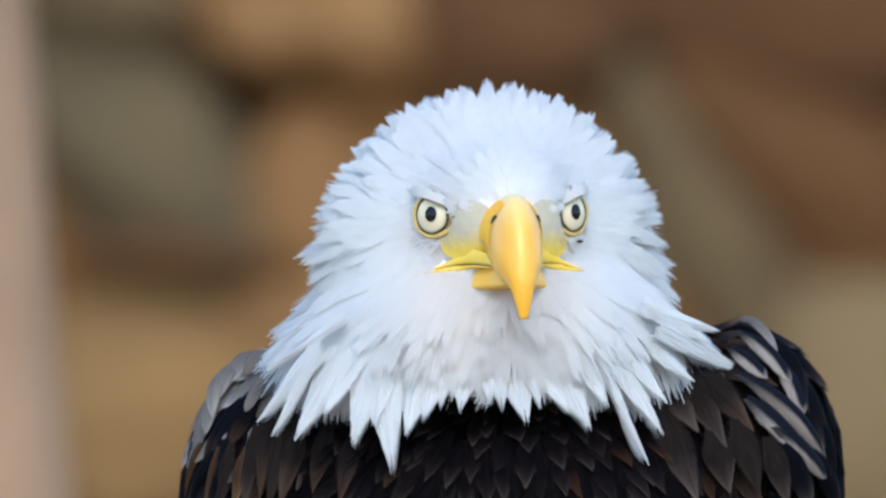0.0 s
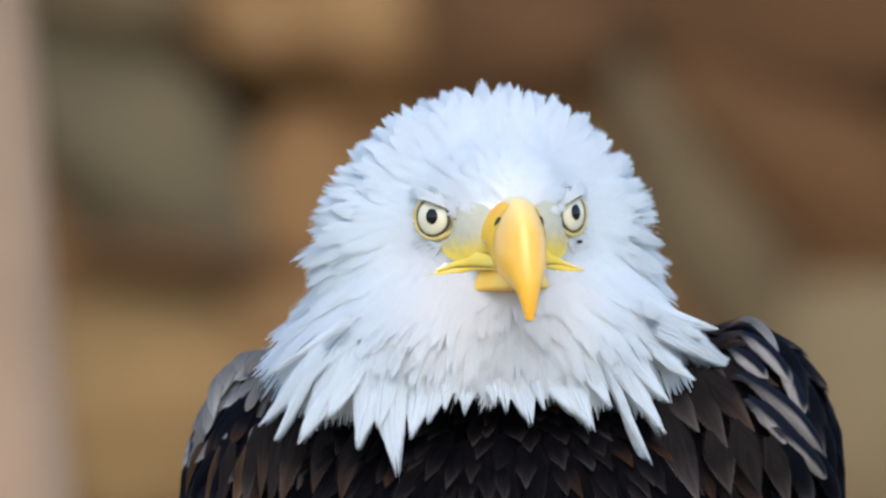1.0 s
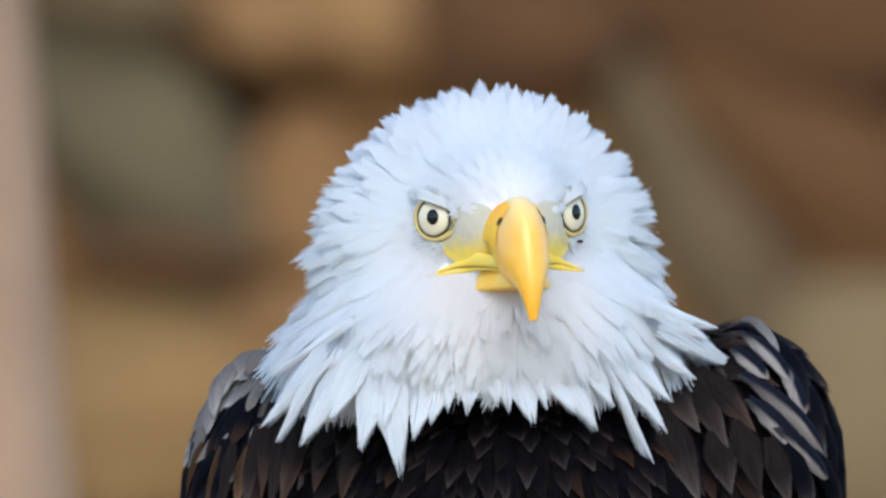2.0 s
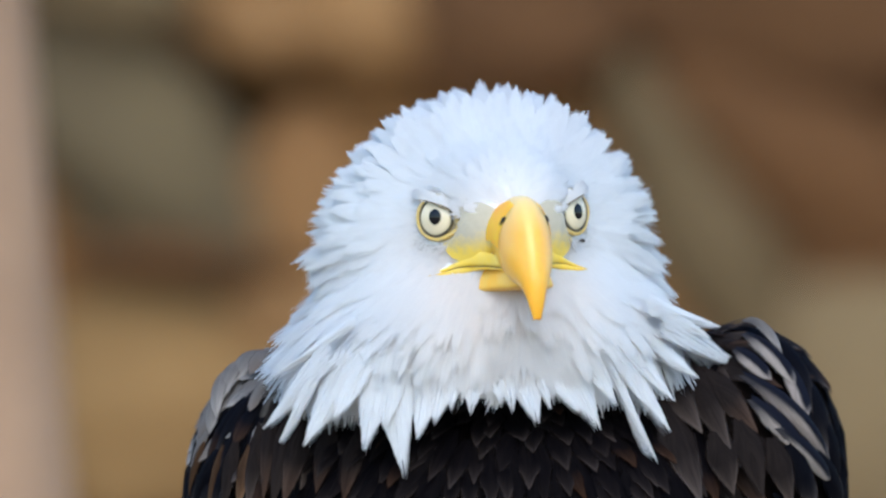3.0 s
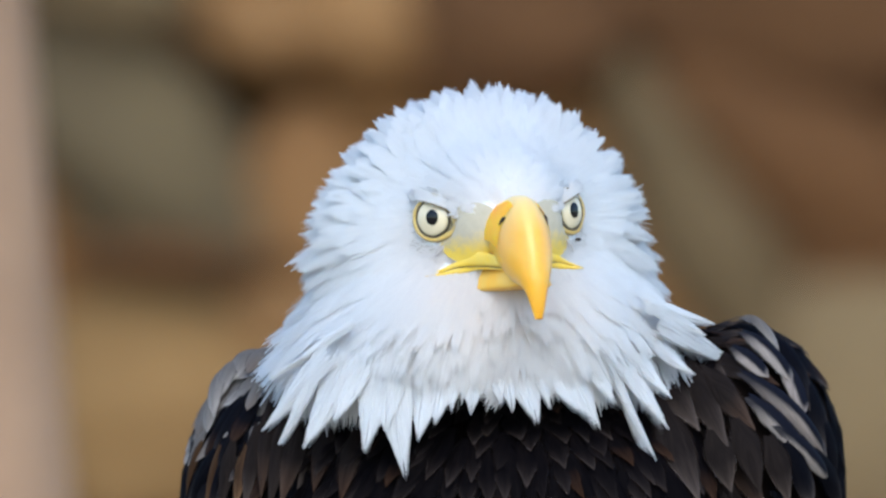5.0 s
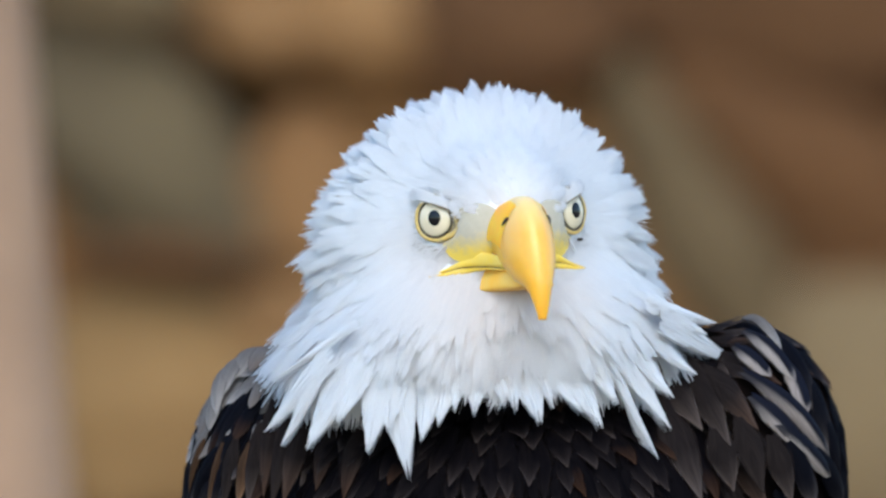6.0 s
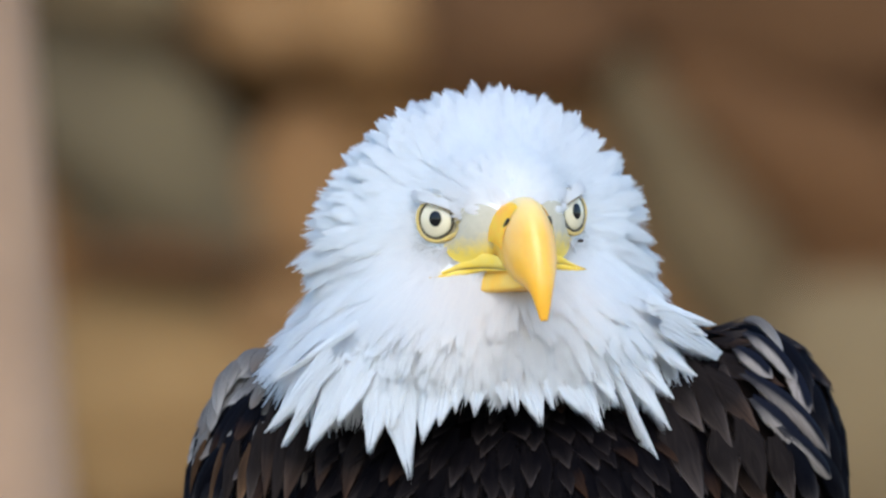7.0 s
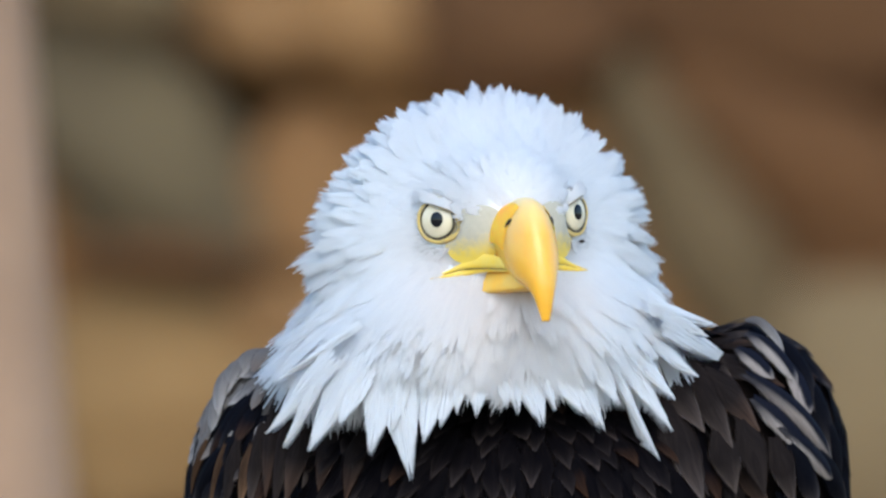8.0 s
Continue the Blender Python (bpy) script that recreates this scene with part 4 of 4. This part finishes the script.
def build_eye(head, s):
    way = EYE_WAY[s]
    mid = Vector(EYES[s]) - way * 11.6
    base = Matrix.Translation(mid * MM) @ way.to_track_quat("Z", "Y").to_matrix().to_4x4()
    ways, f = globe(24, 32)
    part("eyeball", mesh_of("eyeball", ways * 13.8 * MM, f, SCLERA), head, "", base)
    part("iris", cap_mesh("iris", 14.0 * MM, radians(42), IRIS), head, "pale cream yellow iris", base)
    # the pupil looks a little towards the beak
    part("pupil", cap_mesh("pupil", 14.15 * MM, radians(14.5), PUPIL), head, "round black pupil", base @ pose(0, 0, 0, -1, -3 * s, 0) @ Matrix.Diagonal((0.86, 1.02, 1.0, 1.0)))
    part("iris_rim", ring_mesh("iris_rim", 8.2, 0.65, 11.3, 0.99, 1.06, LID_DARK, s, 0.06), head, "dark rim round the iris", base)
    part("eyelid", ring_mesh("eyelid", 9.35, 1.15, 10.6, 1.02, 1.06, LID, s, 0.24), head, "yellow bare eyelid ring", base)
    build_brow(head, s, base)
    shell = part("nictitating_membrane", cap_mesh("nictitating_membrane", 14.4 * MM, radians(46), MEMBRANE), head, "greyish inner eyelid", base)
    MEMBRANES.append((shell, base, s))


def build_brow(head, s, base):
    """The ledge over the eye, lower towards the beak, with short feathers and a dark tube for its shadow line."""
    def ledge(xb, up):
        y = 7.0 - 0.30 * xb - 0.012 * xb * xb + up
        return np.array((-s * xb, y, math.sqrt(max(6.0, 15.9 ** 2 - 0.85 * (xb * xb + y * y)))))
    # the shadow line below the brow, drawn as a thin dark tube
    rings = []
    for xb in np.linspace(-7.5, 11.0, 24):
        c, t = ledge(xb, -0.25), 0.12 + 0.42 * max(0.0, min(1.0, (xb + 7.5) / 10)) * min(1.0, (11.6 - xb) / 3)
        rings.append([(c[0], c[1] + t * math.sin(a), c[2] + t * math.cos(a)) for a in np.linspace(0, 2 * math.pi, 8, endpoint=False)])
    part("brow_line", mesh_of("brow_line", *loft(np.array(rings) * MM), BROW_SHADE), head, "dark line of shade under the brow", base)
    r = np.random.default_rng(55 + s)
    at, axes, out = [], [], []
    for _ in range(800):
        xb, up = r.uniform(-9.5, 11.5), 2.8 * r.random() ** 1.2
        c = ledge(xb, up)
        n = unit(c)
        at.append(c + np.array((0, 0.2, -0.25 * up))), out.append(n)
        axes.append(unit(np.array((s * (0.9 + r.normal(0, 0.2)), 0.35 + r.normal(0, 0.25), -0.35)) + 0.22 * n))
    at, axes, out = np.array(at), np.array(axes), np.array(out)
    z = unit(out - (out * axes).sum(-1, keepdims=True) * axes)
    tmpl = [feather_template(6, 2, lance, 0.10, 0.05, 0.01, k_ + 140) for k_ in range(4)]
    me = joined_feathers("brow_plumage", tmpl, at, (np.cross(axes, z), axes, z), r.uniform(3.0, 6.5, len(at)), r.uniform(0.5, 1.1, len(at)), WHITE, r, out)
    part("brow_plumage", me, head, "short white brow feathers", base, "stuff")


def ring_mesh(name, major, minor, height, wide, tall, material, s, corner=0.0):
    """A slightly uneven ring round +z, drawn out to a corner towards the beak."""
    rings = []
    for a in np.linspace(0, 2 * math.pi, 48, endpoint=False):
        r = minor * (1 + 0.12 * math.sin(5 * a + 1))
        off = math.remainder(a - ((math.pi + 0.45) if s > 0 else -0.45), 2 * math.pi)
        pull = 1 + corner * math.exp(-(off / 0.42) ** 2) - (0.10 if corner > 0.1 else 0.0) * max(0.0, math.sin(a)) ** 2
        rings.append([((major + r * math.cos(b)) * pull * math.cos(a) * wide * MM, (major + r * math.cos(b)) * pull * math.sin(a) * tall * MM, (height + r * math.sin(b)) * MM)
                      for b in np.linspace(0, 2 * math.pi, 10, endpoint=False)])
    k, m = 48, 10
    verts = [v for ring in rings for v in ring]
    faces = [(i * m + j, ((i + 1) % k) * m + j, ((i + 1) % k) * m + (j + 1) % m, i * m + (j + 1) % m) for i in range(k) for j in range(m)]
    return mesh_of(name, verts, faces, material)


def build_legs_and_perch():
    wood = rock_material("perch_wood", (0.10, 0.07, 0.045), (0.17, 0.12, 0.08), (0.24, 0.18, 0.12), 14.0)
    rings = []
    for i in range(24):
        z = 0.52 * i / 23
        rings.append([(0.030 + (0.13 + 0.02 * noise.noise((math.cos(a) * 3, math.sin(a) * 3, z * 4)) + 0.05 * (1 - i / 23) ** 3) * math.cos(a),
                       0.070 + (0.13 + 0.02 * noise.noise((math.cos(a) * 3, math.sin(a) * 3, z * 4 + 9)) + 0.05 * (1 - i / 23) ** 3) * math.sin(a), z - 0.02 * (i == 0))
                      for a in np.linspace(0, 2 * math.pi, 32, endpoint=False)])
    v, f = loft(rings)
    tagged(new("tree_stump", mesh_of("tree_stump", v, f, wood)), "weathered brown tree stump under the bird", "stump")
    for s in (-1, 1):
        rows = smooth_rows(((0, 0.24, 0.045), (0, 0.17, 0.050), (-0.005, 0.10, 0.036), (-0.008, 0.055, 0.016), (-0.008, 0.012, 0.012)), 20)
        rings = [[(0.055 * s + r * math.cos(a), y + r * math.sin(a), z) for a in np.linspace(0, 2 * math.pi, 18, endpoint=False)] for y, z, r in rows]
        v, f = loft(rings)
        leg = part("leg", mesh_of("leg", v, f, DARK_DOWN), eagle, "feathered dark brown leg")
        for yaw in (-28, 0, 28, 180):
            rows = smooth_rows(((0.0, 0.016, 0.011), (-0.025, 0.014, 0.0095), (-0.05, 0.010, 0.008), (-0.062, 0.008, 0.006)), 12)
            rings = [[(r * math.cos(a), y, z + r * math.sin(a)) for a in np.linspace(0, 2 * math.pi, 10, endpoint=False)] for y, z, r in rows]
            v, f = loft(rings)
            at = pose(0.055 * s, -0.008, 0, 0, 0, yaw)
            part("toe", mesh_of("toe", v, f, TOE), leg, "yellow scaly toe", at)
            rows = smooth_rows(((-0.060, 0.010, 0.005), (-0.074, 0.012, 0.004), (-0.084, 0.008, 0.0025), (-0.088, 0.001, 0.0004)), 10)
            rings = [[(r * math.cos(a), y, z + r * math.sin(a)) for a in np.linspace(0, 2 * math.pi, 8, endpoint=False)] for y, z, r in rows]
            v, f = loft(rings)
            part("claw", mesh_of("claw", v, f, CLAW), leg, "curved black claw", at)


ground_and_rocks()
build_legs_and_perch()
build_body()
build_wing(-1)
build_wing(1)
head = build_head()


def motions():
    # the body sways a few millimetres over its feet (degrees, millimetres up)
    sway = ((0.0, 0.0, 0.0), (0.3, 0.01, 0.0), (0.4, 0.04, 0.0), (0.5, 0.04, 0.0), (1.0, 0.04, 0.0), (1.5, 0.04, 0.0), (3.0, 0.21, -0.1), (3.5, 0.15, 0.1), (4.0, 0.085, 0.1), (4.5, 0.05, 0.25),
            (6.0, 0.21, 1.3), (6.5, 0.28, 1.2), (7.0, 0.28, 0.65), (7.5, 0.35, 0.65), (8.0, 0.325, 0.5))
    body_at = {t: Matrix.Translation(FEET) @ pose(0, 0, up * MM, 0, lean, 0) for t, lean, up in sway}
    walk(eagle, list(body_at.items()))
    # the head turns slowly: turn, tilt, nod, and millimetres to the side and up
    turn = ((0.0, 7.94, -0.97, -0.08, -0.09, 0.38), (0.3, 8.20, -1.06, 0.0, -0.03, 0.32), (0.4, 9.45, -1.50, 0.32, 0.31, 0.05), (0.5, 9.57, -1.54, 0.33, 0.33, 0.02), (1.0, 10.01, -1.68, 0.27, 0.07, -0.23), (1.5, 10.51, -1.83, 0.28, -0.01, -0.40),
            (3.0, 11.58, -2.26, -0.10, 1.31, -0.12), (3.5, 11.76, -2.33, -0.19, 0.65, -0.26), (4.0, 12.82, -2.44, -0.16, -0.02, -0.09), (4.5, 13.11, -2.66, -0.16, -0.44, -0.06),
            (6.0, 14.13, -3.11, 0.06, 0.58, -0.09), (6.5, 14.19, -3.10, 0.06, 0.90, -0.38), (7.0, 14.45, -2.97, 0.07, 1.00, -0.56), (7.5, 14.49, -3.13, 0.07, 1.67, -0.66),
            (8.0, 14.64, -2.98, -0.07, 1.56, -0.91))
    walk(head, [(t, body_at[t].inverted() @ Matrix.Translation(MID + PIVOT) @ pose(aside * MM, 0, up * MM, nod, tilt, yaw)) for t, yaw, tilt, nod, aside, up in turn])
    # the inner eyelid sweeps over the eye twice
    for shell, base, s in MEMBRANES:
        away = base @ pose(0, 0, 0, 0, -84 * s, 0)
        shut = base @ pose(0, 0, 0, 0, -4 * s, 0)
        part_shut = base @ pose(0, 0, 0, 0, -16 * s, 0)
        walk(shell, [(0.0, away), (0.2, away), (0.3, part_shut), (0.4, away), (3.5, away), (3.6, shut), (3.7, away), (8.0, away)])


motions()
